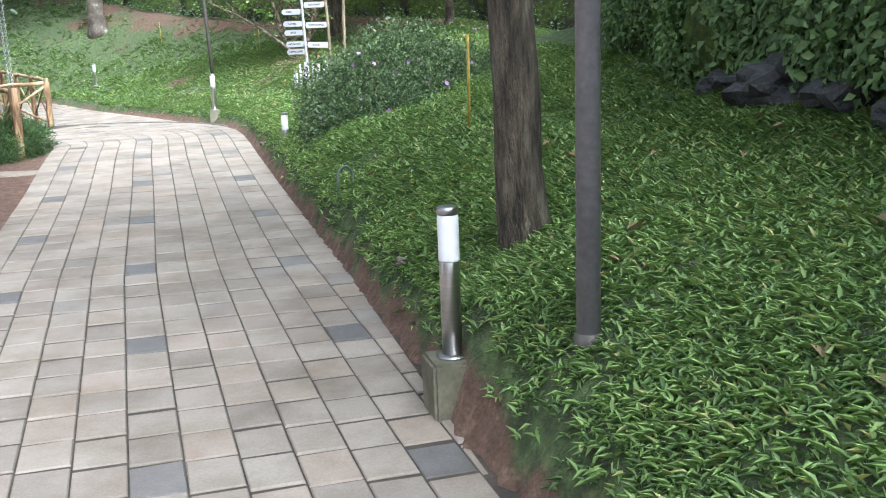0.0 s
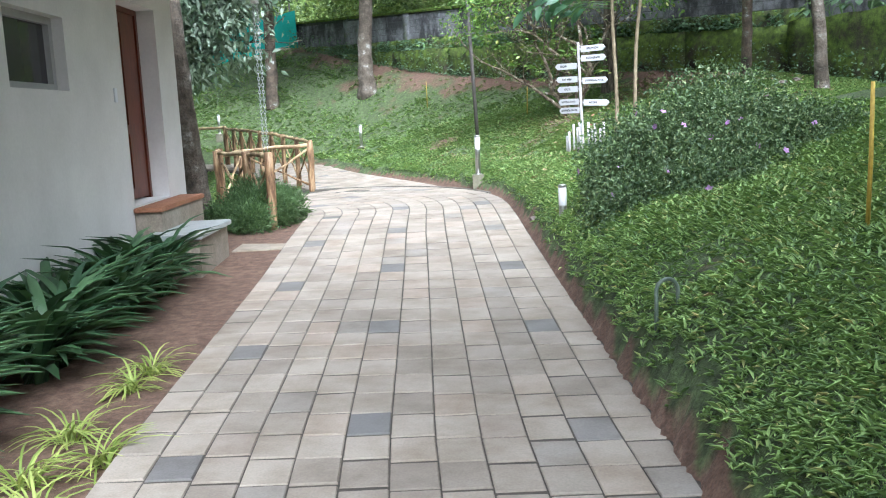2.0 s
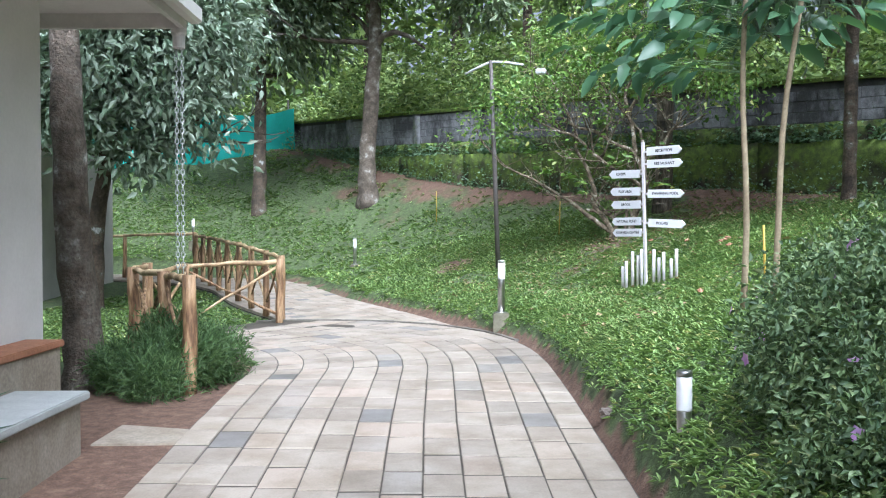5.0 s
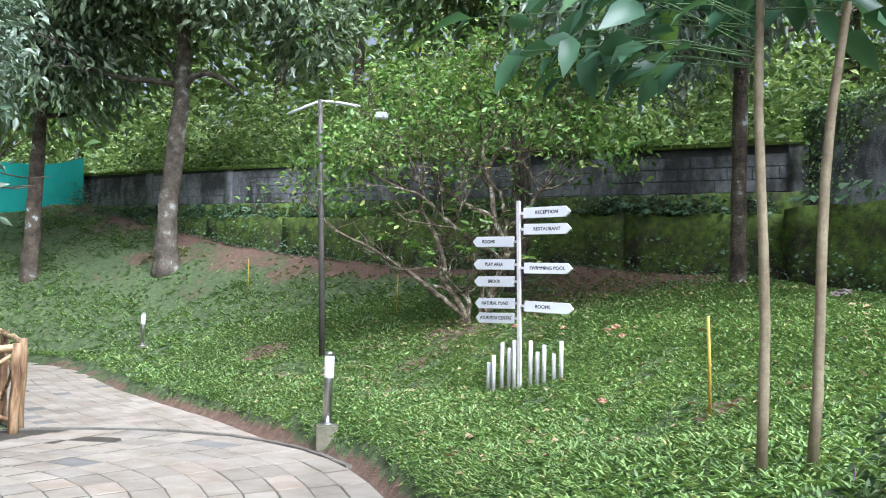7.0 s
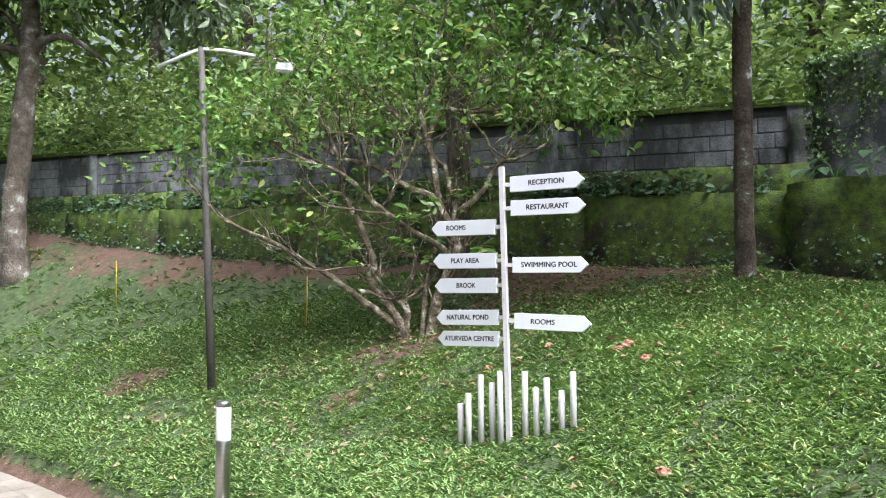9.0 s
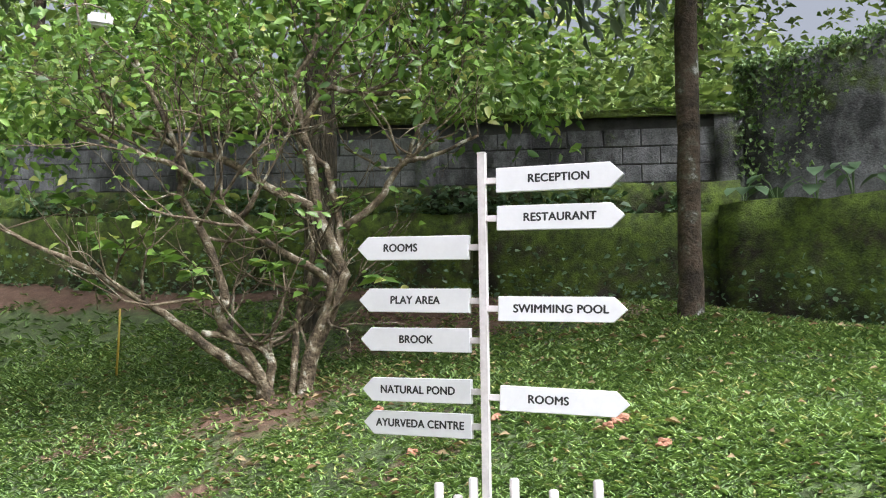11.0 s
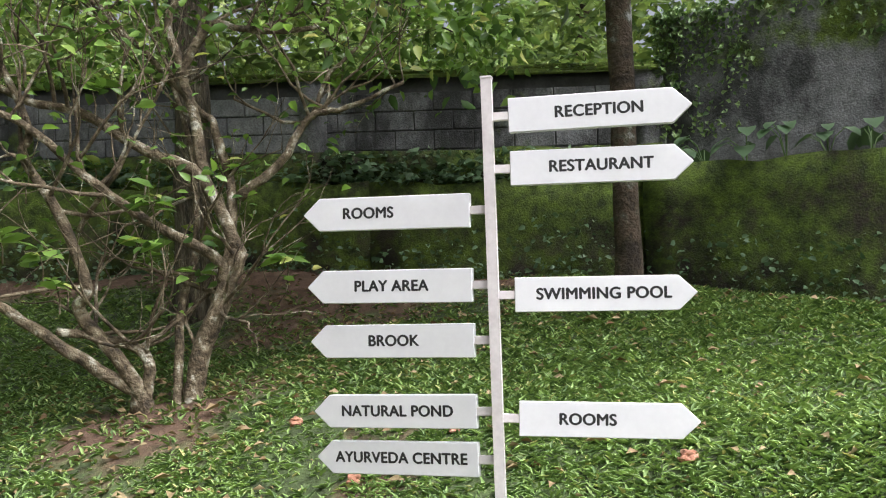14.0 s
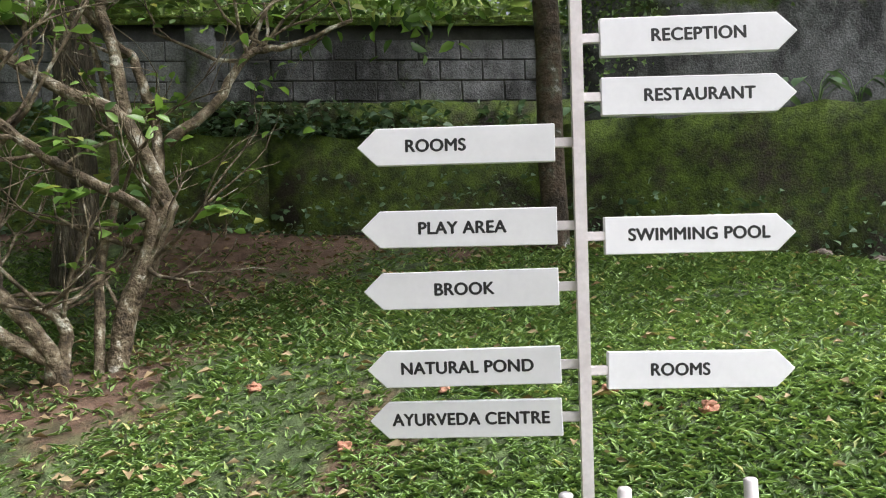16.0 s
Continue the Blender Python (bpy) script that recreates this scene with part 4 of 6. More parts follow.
def build_sign():
    bx, by = -2.24, 18.48
    bz = gz(bx, by)
    sign = thing("direction_sign", (bx, by, bz), "white metal signpost with arrow boards standing in the lawn", "signpost", rz=-33)
    ht = 2.565 - bz
    px = lambda z: -0.030 + 0.023 * z / ht
    py = lambda z: -0.10 * z / ht
    post = Acc()
    h = 0.016
    v = [(px(z) + sx * h, py(z) + sy * h, z) for z in (-0.05, ht) for sx, sy in ((-1, -1), (1, -1), (1, 1), (-1, 1))]
    post.add(v, [(3, 2, 1, 0), (4, 5, 6, 7), (0, 1, 5, 4), (1, 2, 6, 5), (2, 3, 7, 6), (3, 0, 4, 7)])
    part("post", post, M_POST, sign, "square tube post with worn white paint")
    part("cap", Acc().box((px(ht) - 0.018, py(ht) - 0.018, ht), (px(ht) + 0.018, py(ht) + 0.018, ht + 0.008), bevel=0.002), M_POST, sign)
    # words, side, height, lean of the board, how far its tip stands back, centre of the words along the board
    rows = [("RECEPTION", 1, 2.45, -0.01, -0.01, 0.5), ("RESTAURANT", 1, 2.292, -0.02, 0.0, 0.5), ("ROOMS", -1, 2.172, 0.03, 0.07, 0.40), ("PLAY AREA", -1, 1.945, 0.025, 0.08, 0.52),
            ("SWIMMING POOL", 1, 1.913, -0.022, 0.02, 0.49), ("BROOK", -1, 1.778, 0.012, 0.09, 0.52), ("NATURAL POND", -1, 1.562, -0.002, 0.10, 0.52), ("ROOMS", 1, 1.542, -0.042, 0.04, 0.38), ("AYURVEDA CENTRE", -1, 1.415, -0.004, 0.11, 0.53)]
    for words, way, z, tilt, back, where in rows:
        zl = z - bz
        x0 = px(zl)
        length, hh, tip, gap = (0.535 if way > 0 else 0.55), 0.052, 0.055, 0.064
        total = gap + length
        rot = Matrix.Translation((x0, py(zl), zl)) @ Matrix.Rotation(math.atan2(back, total) * way, 4, "Z") @ Matrix.Rotation(-tilt * way, 4, "Y")
        prof = [(way * gap, -hh), (way * (total - tip), -hh), (way * total, 0.0), (way * (total - tip), hh), (way * gap, hh)]
        bm = bmesh.new()
        loops = [[bm.verts.new((x, y, zz)) for x, zz in prof] for y in (-0.012, 0.012)]
        bm.faces.new(loops[0])
        bm.faces.new(loops[1][::-1])
        for i in range(5):
            bm.faces.new((loops[0][i], loops[1][i], loops[1][(i + 1) % 5], loops[0][(i + 1) % 5]))
        bmesh.ops.recalc_face_normals(bm, faces=bm.faces[:])
        bmesh.ops.bevel(bm, geom=bm.edges[:], offset=0.002, segments=1, affect="EDGES")
        bm.transform(rot)
        me = bpy.data.meshes.new("arrow_board")
        bm.to_mesh(me)
        bm.free()
        me.materials.append(M_WHITE)
        board = part("arrow_board", me, M_WHITE, sign, "white arrow board lettered " + words.lower())
        lo, hi = sorted((way * 0.012, way * (gap + 0.012)))
        part("bracket", Acc().box((lo, -0.009, -0.013), (hi, 0.009, 0.013), rot, 0.002), M_POST, sign)
        size = 0.048
        me = text_mesh(words, size, "lettering")
        xs = [w.co.x for w in me.vertices]
        squeeze = min(1.0, 0.45 / (max(xs) - min(xs)))
        cx = gap + (length * where if way > 0 else length * (1 - where))
        me.transform(rot @ Matrix.Translation((way * cx, -0.0122, 0)) @ Matrix.Rotation(radians(90), 4, "X") @ Matrix.Diagonal((squeeze, 1, 1, 1)))
        ob = new("lettering", me)
        ob.parent = board
    k = 0
    for dx, hgt in ((-0.42, 0.22), (-0.335, 0.30), (-0.25, 0.40), (-0.165, 0.335), (-0.085, 0.42), (0.085, 0.37), (0.17, 0.25), (0.26, 0.31), (0.35, 0.19), (0.44, 0.30)):
        k += 1
        dy = 0.02 * math.sin(k * 2.2)
        wx, wy = bx + dx * math.cos(radians(-33)) - dy * math.sin(radians(-33)), by + dx * math.sin(radians(-33)) + dy * math.cos(radians(-33))
        z = gz(wx, wy) - bz
        hgt += 0.07
        part("picket", Acc().lathe([(0.021, z - 0.05), (0.021, z + hgt - 0.006), (0.015, z + hgt)], 10, Matrix.Translation((dx, dy, 0))), M_POST, sign, "short white picket tube", True)


build_sign()


# ---------- bollards, poles ----------
def build_bollards():
    proto = thing("bollard_light", (0.51, 3.49, 0.225), "stainless steel bollard light with a white opal head", "bollard light", "bollard lights along the walk")
    part("base_plate", Acc().lathe([(0.065, 0), (0.065, 0.008), (0.05, 0.014)], 24), M_STEEL, proto, "", True)
    part("tube", Acc().lathe([(0.040, 0.0), (0.040, 0.385), (0.038, 0.39)], 24), M_STEEL, proto, "brushed stainless tube", True)
    part("diffuser", Acc().lathe([(0.0405, 0.388), (0.0415, 0.395), (0.0415, 0.565), (0.040, 0.57)], 24), M_OPAL, proto, "white opal diffuser", True)
    part("cap", Acc().lathe([(0.042, 0.57), (0.042, 0.597), (0.036, 0.602), (0.0, 0.602)], 24), M_STEEL, proto, "", True)
    for x, y, z, lean, size in ((-1.53, 11.43, 0.09, 0, 1.0), (-4.12, 18.2, 0.36, 1.5, 1.16), (-9.2, 25.5, 0.70, 0, 1.0), (-14.9, 28.0, 1.2, 0, 1.0)):
        ob = copy_thing(proto, pose(x, y, z, lean, 0, 40))
        ob.scale = (size, size, size)
    for x, y, z in ((0.51, 3.49, 0.225), (-1.53, 11.43, 0.09), (-4.12, 18.2, 0.36), (-9.2, 25.5, 0.70), (-14.9, 28.0, 1.2)):
        f = thing("footing_block", (x, y, z - 0.16), "mossy concrete footing block under a bollard light", "footing", rz=16)
        part("block", Acc().box((-0.105, -0.1, -0.1), (0.1, 0.1, 0.16), bevel=0.012), M_CONC, f)


build_bollards()


def build_poles():
    z = gz(0.97, 2.96)
    p = thing("lamp_post", (0.97, 2.96, z), "plain grey painted steel lamp post in the grass bank", "lamp post")
    part("tube", Acc().lathe([(0.041, -0.1), (0.039, 3.9), (0.03, 3.95)], 20), M_POLE, p, "", True)
    part("collar", Acc().lathe([(0.05, -0.05), (0.05, 0.03), (0.042, 0.04)], 20), M_LAMPPOLE, p, "", True)
    part("lantern", Acc().lathe([(0.05, 3.95), (0.11, 4.0), (0.12, 4.25), (0.02, 4.36)], 20), M_OPAL, p, "white opal lantern", True)
    x, y = -5.05, 21.95
    z = gz(x, y)
    p = thing("light_pole", (x, y, z), "slim dark pole with white double-arm flood lights on the slope", "lamp post", ry=-2.0, rz=0)
    part("pole", Acc().lathe([(0.045, -0.1), (0.04, 2.0), (0.033, 3.62)], 12), M_LAMPPOLE, p, "", True)
    part("crossarm", Acc().tube([(-0.48, 0.05, 3.44), (-0.2, 0.02, 3.54), (0.0, 0, 3.60), (0.25, -0.02, 3.57), (0.58, -0.05, 3.49)], 0.02, 8), M_WHITE, p, "white painted arms", True)
    for sx in (0.6,):
        part("floodlight", Acc().box((sx - 0.09, -0.10, 3.36), (sx + 0.09, 0.02, 3.46), pose(0, 0, 0, 0, 8 * sx, 0), bevel=0.02), M_WHITE, p, "white flood light head")


build_poles()


def build_stakes():
    for x, y, h, tilt in ((0.67, 7.18, 0.70, 1), (-0.93, 15.88, 0.68, -1), (-4.35, 24.1, 0.66, 2), (-7.9, 27.5, 0.75, 0)):
        z = gz(x, y)
        s = thing("garden_stake", (x, y, z), "thin yellow bamboo garden stake in the lawn", "stake", "yellow stakes in the lawn", ry=tilt)
        part("cane", Acc().tube([(0, 0, -0.05), (0.004, 0, h * 0.5), (0, 0, h)], [0.012, 0.0115, 0.010], 8), M_BAMBOO, s, "", True)
    x, y = -0.3, 7.05
    z = gz(x, y) - 0.14
    hp = thing("pipe_hoop", (x, y, z), "bent grey-green irrigation pipe hoop in the bank", "pipe", rz=40)
    part("pipe", Acc().tube([(-0.07 + 0.0 * k, 0, 0) if k == 0 else (0.07 * math.cos(math.pi - math.pi * k / 10), 0, 0.28 + 0.07 * math.sin(math.pi * k / 10)) for k in range(0, 11)] + [(0.07, 0, 0.05)], 0.011, 8), M_HOSE, hp, "", True)


build_stakes()


# ---------- log fence ----------
def log(acc, a, b, r0, r1, bends=5, wob=0.02):
    a, b = Vector(a), Vector(b)
    pts = [a.lerp(b, i / bends) + Vector([random.uniform(-wob, wob) for _ in range(3)]) * (0 < i < bends) for i in range(bends + 1)]
    acc.tube(pts, [r0 + (r1 - r0) * i / bends + random.uniform(-0.004, 0.004) for i in range(bends + 1)], 9)


def build_fence(name, stations, height, label, lower_rail=True, post_r=0.05, brace=True):
    """Posts at the stations, top rails and crossed poles between."""
    x, y, z = stations[0]
    fence = thing(name, (x, y, z), label, "fence")
    o = Vector((x, y, z))
    P = [Vector(s) - o for s in stations]
    for i, q in enumerate(P):
        acc = Acc()
        log(acc, q - Vector((0, 0, 0.1)), q + Vector((random.uniform(-0.02, 0.02), random.uniform(-0.02, 0.02), height + 0.04)), post_r * 1.1, post_r * 0.95, 5, 0.012)
        part("post", acc, M_LOG, fence, "", True)
    for a, b in zip(P[:-1], P[1:]):
        up = Vector((0, 0, height))
        acc = Acc()
        log(acc, a + up, b + up, 0.038, 0.03, 6, 0.018)
        part("top_rail", acc, M_LOGPALE, fence, "", True)
        if brace:
            for p, q in ((a + Vector((0, 0, 0.12)), b + up * 0.94), (a + up * 0.94, b + Vector((0, 0, 0.12)))):
                acc = Acc()
                log(acc, p, q, 0.022, 0.016, 5, 0.015)
                part("brace", acc, random.choice((M_LOG, M_LOGPALE)), fence, "", True)
    return fence


def lerp_pts(a, b, n):
    return [tuple(np.array(a) + (np.array(b) - np.array(a)) * i / n) for i in range(n + 1)]


build_fence("log_fence", [(-5.82, 13.45, 0.0), (-6.46, 14.06, 0.0), (-7.45, 14.95, 0.0), (-8.15, 16.2, 0.0)], 1.02, "rustic log fence of peeled poles behind the needle-leaved shrub", True, 0.066)
build_fence("log_fence", [(-7.62, 18.72, 0.08), (-8.62, 17.8, 0.03), (-8.2, 16.3, 0.0)], 0.92, "rustic log fence with crossed poles at the bend", True, 0.055)
build_fence("log_fence", lerp_pts((-7.72, 19.0, 0.12), (-9.6, 21.0, 0.3), 3) + lerp_pts((-9.6, 21.0, 0.3), (-13.2, 25.4, 0.45), 5)[1:], 0.92, "rustic log fence with crossed poles along the far walk", True, 0.05)
build_fence("log_fence", [(-13.3, 25.5, 0.45), (-15.4, 25.7, 0.4), (-17.5, 25.9, 0.4)], 0.95, "rustic log fence closing the far garden", True, 0.05, False)


# ---------- shade net ----------
def build_net():
    n = thing("shade_net", (-15.5, 34.2, 3.35), "bright teal shade net strung between posts behind the lawn", "net")
    a = Acc()
    cols, vs, fs = 40, [], []
    for i in range(cols + 1):
        x = -9.0 + 9.6 * i / cols
        for j in range(7):
            vs.append((x, 0.9 * (x / -9.0) * -1.2 + 0.10 * math.sin(i * 0.9) + 0.05 * math.sin(j + i * 0.3), -0.6 + 2.7 * j / 6 + 0.07 * math.sin(i * 0.5) * j / 6 - 0.045 * (-x)))
            if i and j:
                q = i * 7 + j
                fs.append((q - 8, q - 1, q, q - 7))
    part("sheet", a.add(vs, fs), M_NET, n, "", True)
    for x in (-9.0, -4.5, 0.3):
        part("pole", Acc().tube([(x, 0.1, -0.8), (x, 0.1, 2.5)], 0.03, 8), M_LAMPPOLE, n, "", True)


build_net()


# ---------- trees ----------
def branch(acc, tips, p, d, r, length, depth, spread=0.6, up=0.15):
    """A crooked limb that splits; its ends are noted in tips."""
    n = 4
    pts, rad = [p.copy()], [r]
    for i in range(n):
        d = (d + Vector([random.uniform(-0.28, 0.28) for _ in range(3)]) + Vector((0, 0, up * 0.3))).normalized()
        pts.append(pts[-1] + d * length / n)
        rad.append(r * (1 - 0.42 * (i + 1) / n))
    acc.tube(pts, rad, 7 if r > 0.02 else 5, False)
    if depth <= 0:
        tips.append(pts[-1])
        tips.append(pts[-2])
        return
    for _ in range(random.choice((2, 2, 3))):
        k = random.choice((-1, -1, -2))
        nd = (d + Vector([random.uniform(-1, 1) for _ in range(3)]) * spread + Vector((0, 0, up))).normalized()
        branch(acc, tips, pts[k].copy(), nd, rad[k] * 0.72, length * random.uniform(0.6, 0.85), depth - 1, spread, up)


def tree(name, x, y, trunk_pts, radii, label, bark, leaf, leaf_count, leaf_size, crowns, limbs=5, depth=2, hang=0.4, aspect=0.4, limb_len=1.6, knobs=True, limb_lo=0.55):
    """A tapered, crooked trunk with limbs and a clumped crown."""
    z = gz(x, y)
    t = thing(name, (x, y, z), label, "tree")
    tr = Acc()
    pts = [Vector(p) for p in trunk_pts]
    fine, rad = [], []
    for i in range(len(pts) - 1):
        for k in range(4):
            u = k / 4
            fine.append(pts[i].lerp(pts[i + 1], u) + Vector((random.uniform(-1, 1), random.uniform(-1, 1), 0)) * radii[i] * 0.12)
            rad.append(radii[i] + (radii[i + 1] - radii[i]) * u)
    fine.append(pts[-1])
    rad.append(radii[-1])
    rad[0] *= 1.15
    fine.insert(0, fine[0] - Vector((0, 0, 0.25)))
    rad.insert(0, rad[0] * 1.1)
    tr.tube(fine, rad, 16, True, 0.05 if knobs else 0.0)
    part("trunk", tr, bark, t, "", True)
    if limbs:
        for k in range(limbs):
            acc, tips = Acc(), []
            u = random.uniform(limb_lo, 1.0)
            i = min(int(u * (len(fine) - 1)), len(fine) - 1)
            a = 2 * math.pi * (k + random.random() * 0.6) / limbs
            branch(acc, tips, fine[i].copy(), Vector((math.cos(a), math.sin(a), random.uniform(0.1, 0.7))).normalized(), rad[i] * 0.5, limb_len, depth)
            part("limb", acc, bark, t, "", True)
    if crowns:
        cs = [c[:3] for c in crowns]
        rs = [(c[3], c[3], c[4]) for c in crowns]
        part("crown", crown_mesh("crown", cs, rs, leaf_count, leaf_size, leaf, aspect, hang), leaf, t)
    return t


# this crown stays out of view; its blobs are spread to shade the near bank
tree("tree", 0.85, 4.15, [(0, 0, 0), (-0.06, 0.0, 1.3), (-0.13, 0.03, 2.6), (-0.2, 0.05, 4.5)], [0.108, 0.10, 0.095, 0.085], "stout tree with flaking red-brown bark on the bank", M_BARKR, M_TREE, 6000, 0.19,
     [(-0.6, 0.1, 6.2, 1.8, 1.0), (0.9, -0.2, 6.4, 1.8, 1.0), (0.2, -1.8, 6.3, 1.8, 1.0), (1.2, 1.2, 6.4, 1.6, 0.9)], 5, limb_len=1.4)
old_tree = tree("tree", -10.45, 29.4, [(0, 0, 0), (0.03, 0, 1.2), (0.16, 0, 2.9), (0.24, 0, 4.2), (0.25, 0, 6.5), (0.3, 0, 8.0)], [0.27, 0.22, 0.20, 0.17, 0.13, 0.08], "mature tree with pale lichen on its leaning trunk", M_BARKG, M_PALE, 17000, 0.25,
     [(0.3, 0, 8.2, 3.2, 2.0), (-1.6, -0.4, 6.6, 2.2, 1.7), (2.4, -0.5, 6.6, 2.0, 1.5), (0.5, -1.2, 7.0, 2.2, 1.4), (3.2, 0.2, 5.4, 1.2, 0.9)], 6, 2, 0.4, 0.44)
part("limb", Acc().tube([(0.24, 0, 4.1), (0.5, -0.05, 4.42), (0.85, -0.1, 4.5), (1.25, -0.1, 4.36), (1.7, -0.1, 4.0)], [0.10, 0.085, 0.07, 0.055, 0.03], 10, True, 0.05), M_BARKG, old_tree, "", True)
tree("tree", -13.9, 29.8, [(0, 0, 0), (0.05, 0, 2), (0.1, 0, 4.5), (0.0, 0, 7.0)], [0.2, 0.17, 0.14, 0.09], "dark-leaved tree beside the teal net", M_BARKD, M_PALE, 14000, 0.25,
     [(0.2, -0.3, 5.2, 2.2, 1.6), (-1.5, -0.3, 6.4, 2.4, 1.6), (1.2, 0, 7.4, 2.2, 1.5)], 5, 2, 0.6)
tree("tree", 0.56, 21.9, [(0, 0, 0), (0.03, 0, 1.2), (0.06, 0.02, 2.6), (0.12, 0.05, 4.2), (0.1, 0.05, 6.5)], [0.105, 0.10, 0.098, 0.09, 0.07], "slim dark-barked tree spotted with white lichen near the wall", M_BARKD, M_MANGO, 5500, 0.24,
     [(-1.3, -0.2, 3.35, 1.1, 0.75), (-0.4, -0.4, 3.9, 1.3, 0.8), (-2.3, 0.1, 3.8, 1.0, 0.7), (0.6, 0.3, 6.2, 1.8, 1.3)], 5, 2, 0.9, 0.3)
tree("tree", -2.4, 24.3, [(0, 0, 0), (0.05, 0, 1.5), (0.0, 0, 3.2), (0.1, 0, 6.0)], [0.17, 0.16, 0.15, 0.11], "reddish-barked tree behind the citrus tree", M_BARKR, M_TREE, 9000, 0.24,
     [(0, 0, 6.0, 2.0, 1.4), (1.3, 0.2, 5.0, 1.5, 1.0), (-1.2, 0.3, 5.2, 1.5, 1.0)], 5)
tree("tree", 1.65, 18.6, [(0, 0, 0), (-0.05, 0, 1.0), (-0.16, 0, 2.2), (-0.25, 0, 4.5)], [0.11, 0.10, 0.09, 0.07], "slim tree with mottled bark at the foot of the green bank", M_BARKG, M_TREE, 5000, 0.2,
     [(-0.2, 0, 5.2, 1.7, 1.1), (0.9, 0.4, 4.8, 1.4, 1.0)], 4)
tree("tree", -6.93, 13.5, [(0, 0, 0), (-0.06, 0, 0.8), (-0.16, 0.0, 1.8), (-0.22, 0.02, 3.2), (-0.26, 0.05, 7)], [0.20, 0.165, 0.15, 0.135, 0.1], "thick tree trunk blotched with pale lichen beside the cottage", M_BARKG, M_MANGO, 3000, 0.28,
     [(-0.5, 0.6, 7.6, 2.0, 1.2), (-1.6, 1.4, 7.0, 1.6, 1.2)], 4, limb_lo=0.85)
# never in view: added behind the start so its crown shades bank and walk
tree("tree", 3.3, -2.2, [(0, 0, 0), (0.0, 0, 1.6), (-0.2, 0.2, 3.4), (-0.3, 0.4, 5.0)], [0.2, 0.17, 0.14, 0.1], "unseen broad dark-leaved tree added to shade the start of the walk", M_BARKD, M_MANGO, 4800, 0.24,
     [(-0.6, 0.6, 5.6, 2.2, 1.3), (0.2, 2.6, 5.6, 2.2, 1.2), (0.6, -1.4, 6.0, 2.2, 1.3), (0.2, 4.6, 5.4, 1.8, 1.0)], 6)
# low-hanging dark foliage over the cottage garden
tree("tree", -12.2, 20.4, [(0, 0, 0), (0.1, 0, 1.5), (0.4, 0, 3.2), (0.5, 0, 5.0)], [0.16, 0.14, 0.12, 0.08], "spreading dark-leaved tree with low drooping boughs", M_BARKD, M_MANGO, 40000, 0.19,
     [(1.3, -0.4, 4.6, 1.8, 1.5), (0.3, -0.8, 3.9, 1.6, 1.2), (1.8, 0.1, 3.6, 1.0, 0.9), (0.7, 0.8, 5.4, 2.0, 1.4), (1.2, -0.7, 2.9, 0.9, 0.7), (-0.8, -0.4, 4.8, 1.7, 1.4), (1.6, -0.1, 5.6, 1.4, 1.3), (-2.2, -0.2, 4.4, 1.8, 1.4), (-0.2, 0.2, 6.4, 2.2, 1.4), (-3.6, 0.4, 4.6, 1.8, 1.5)], 7, 2, 0.35, 0.44)


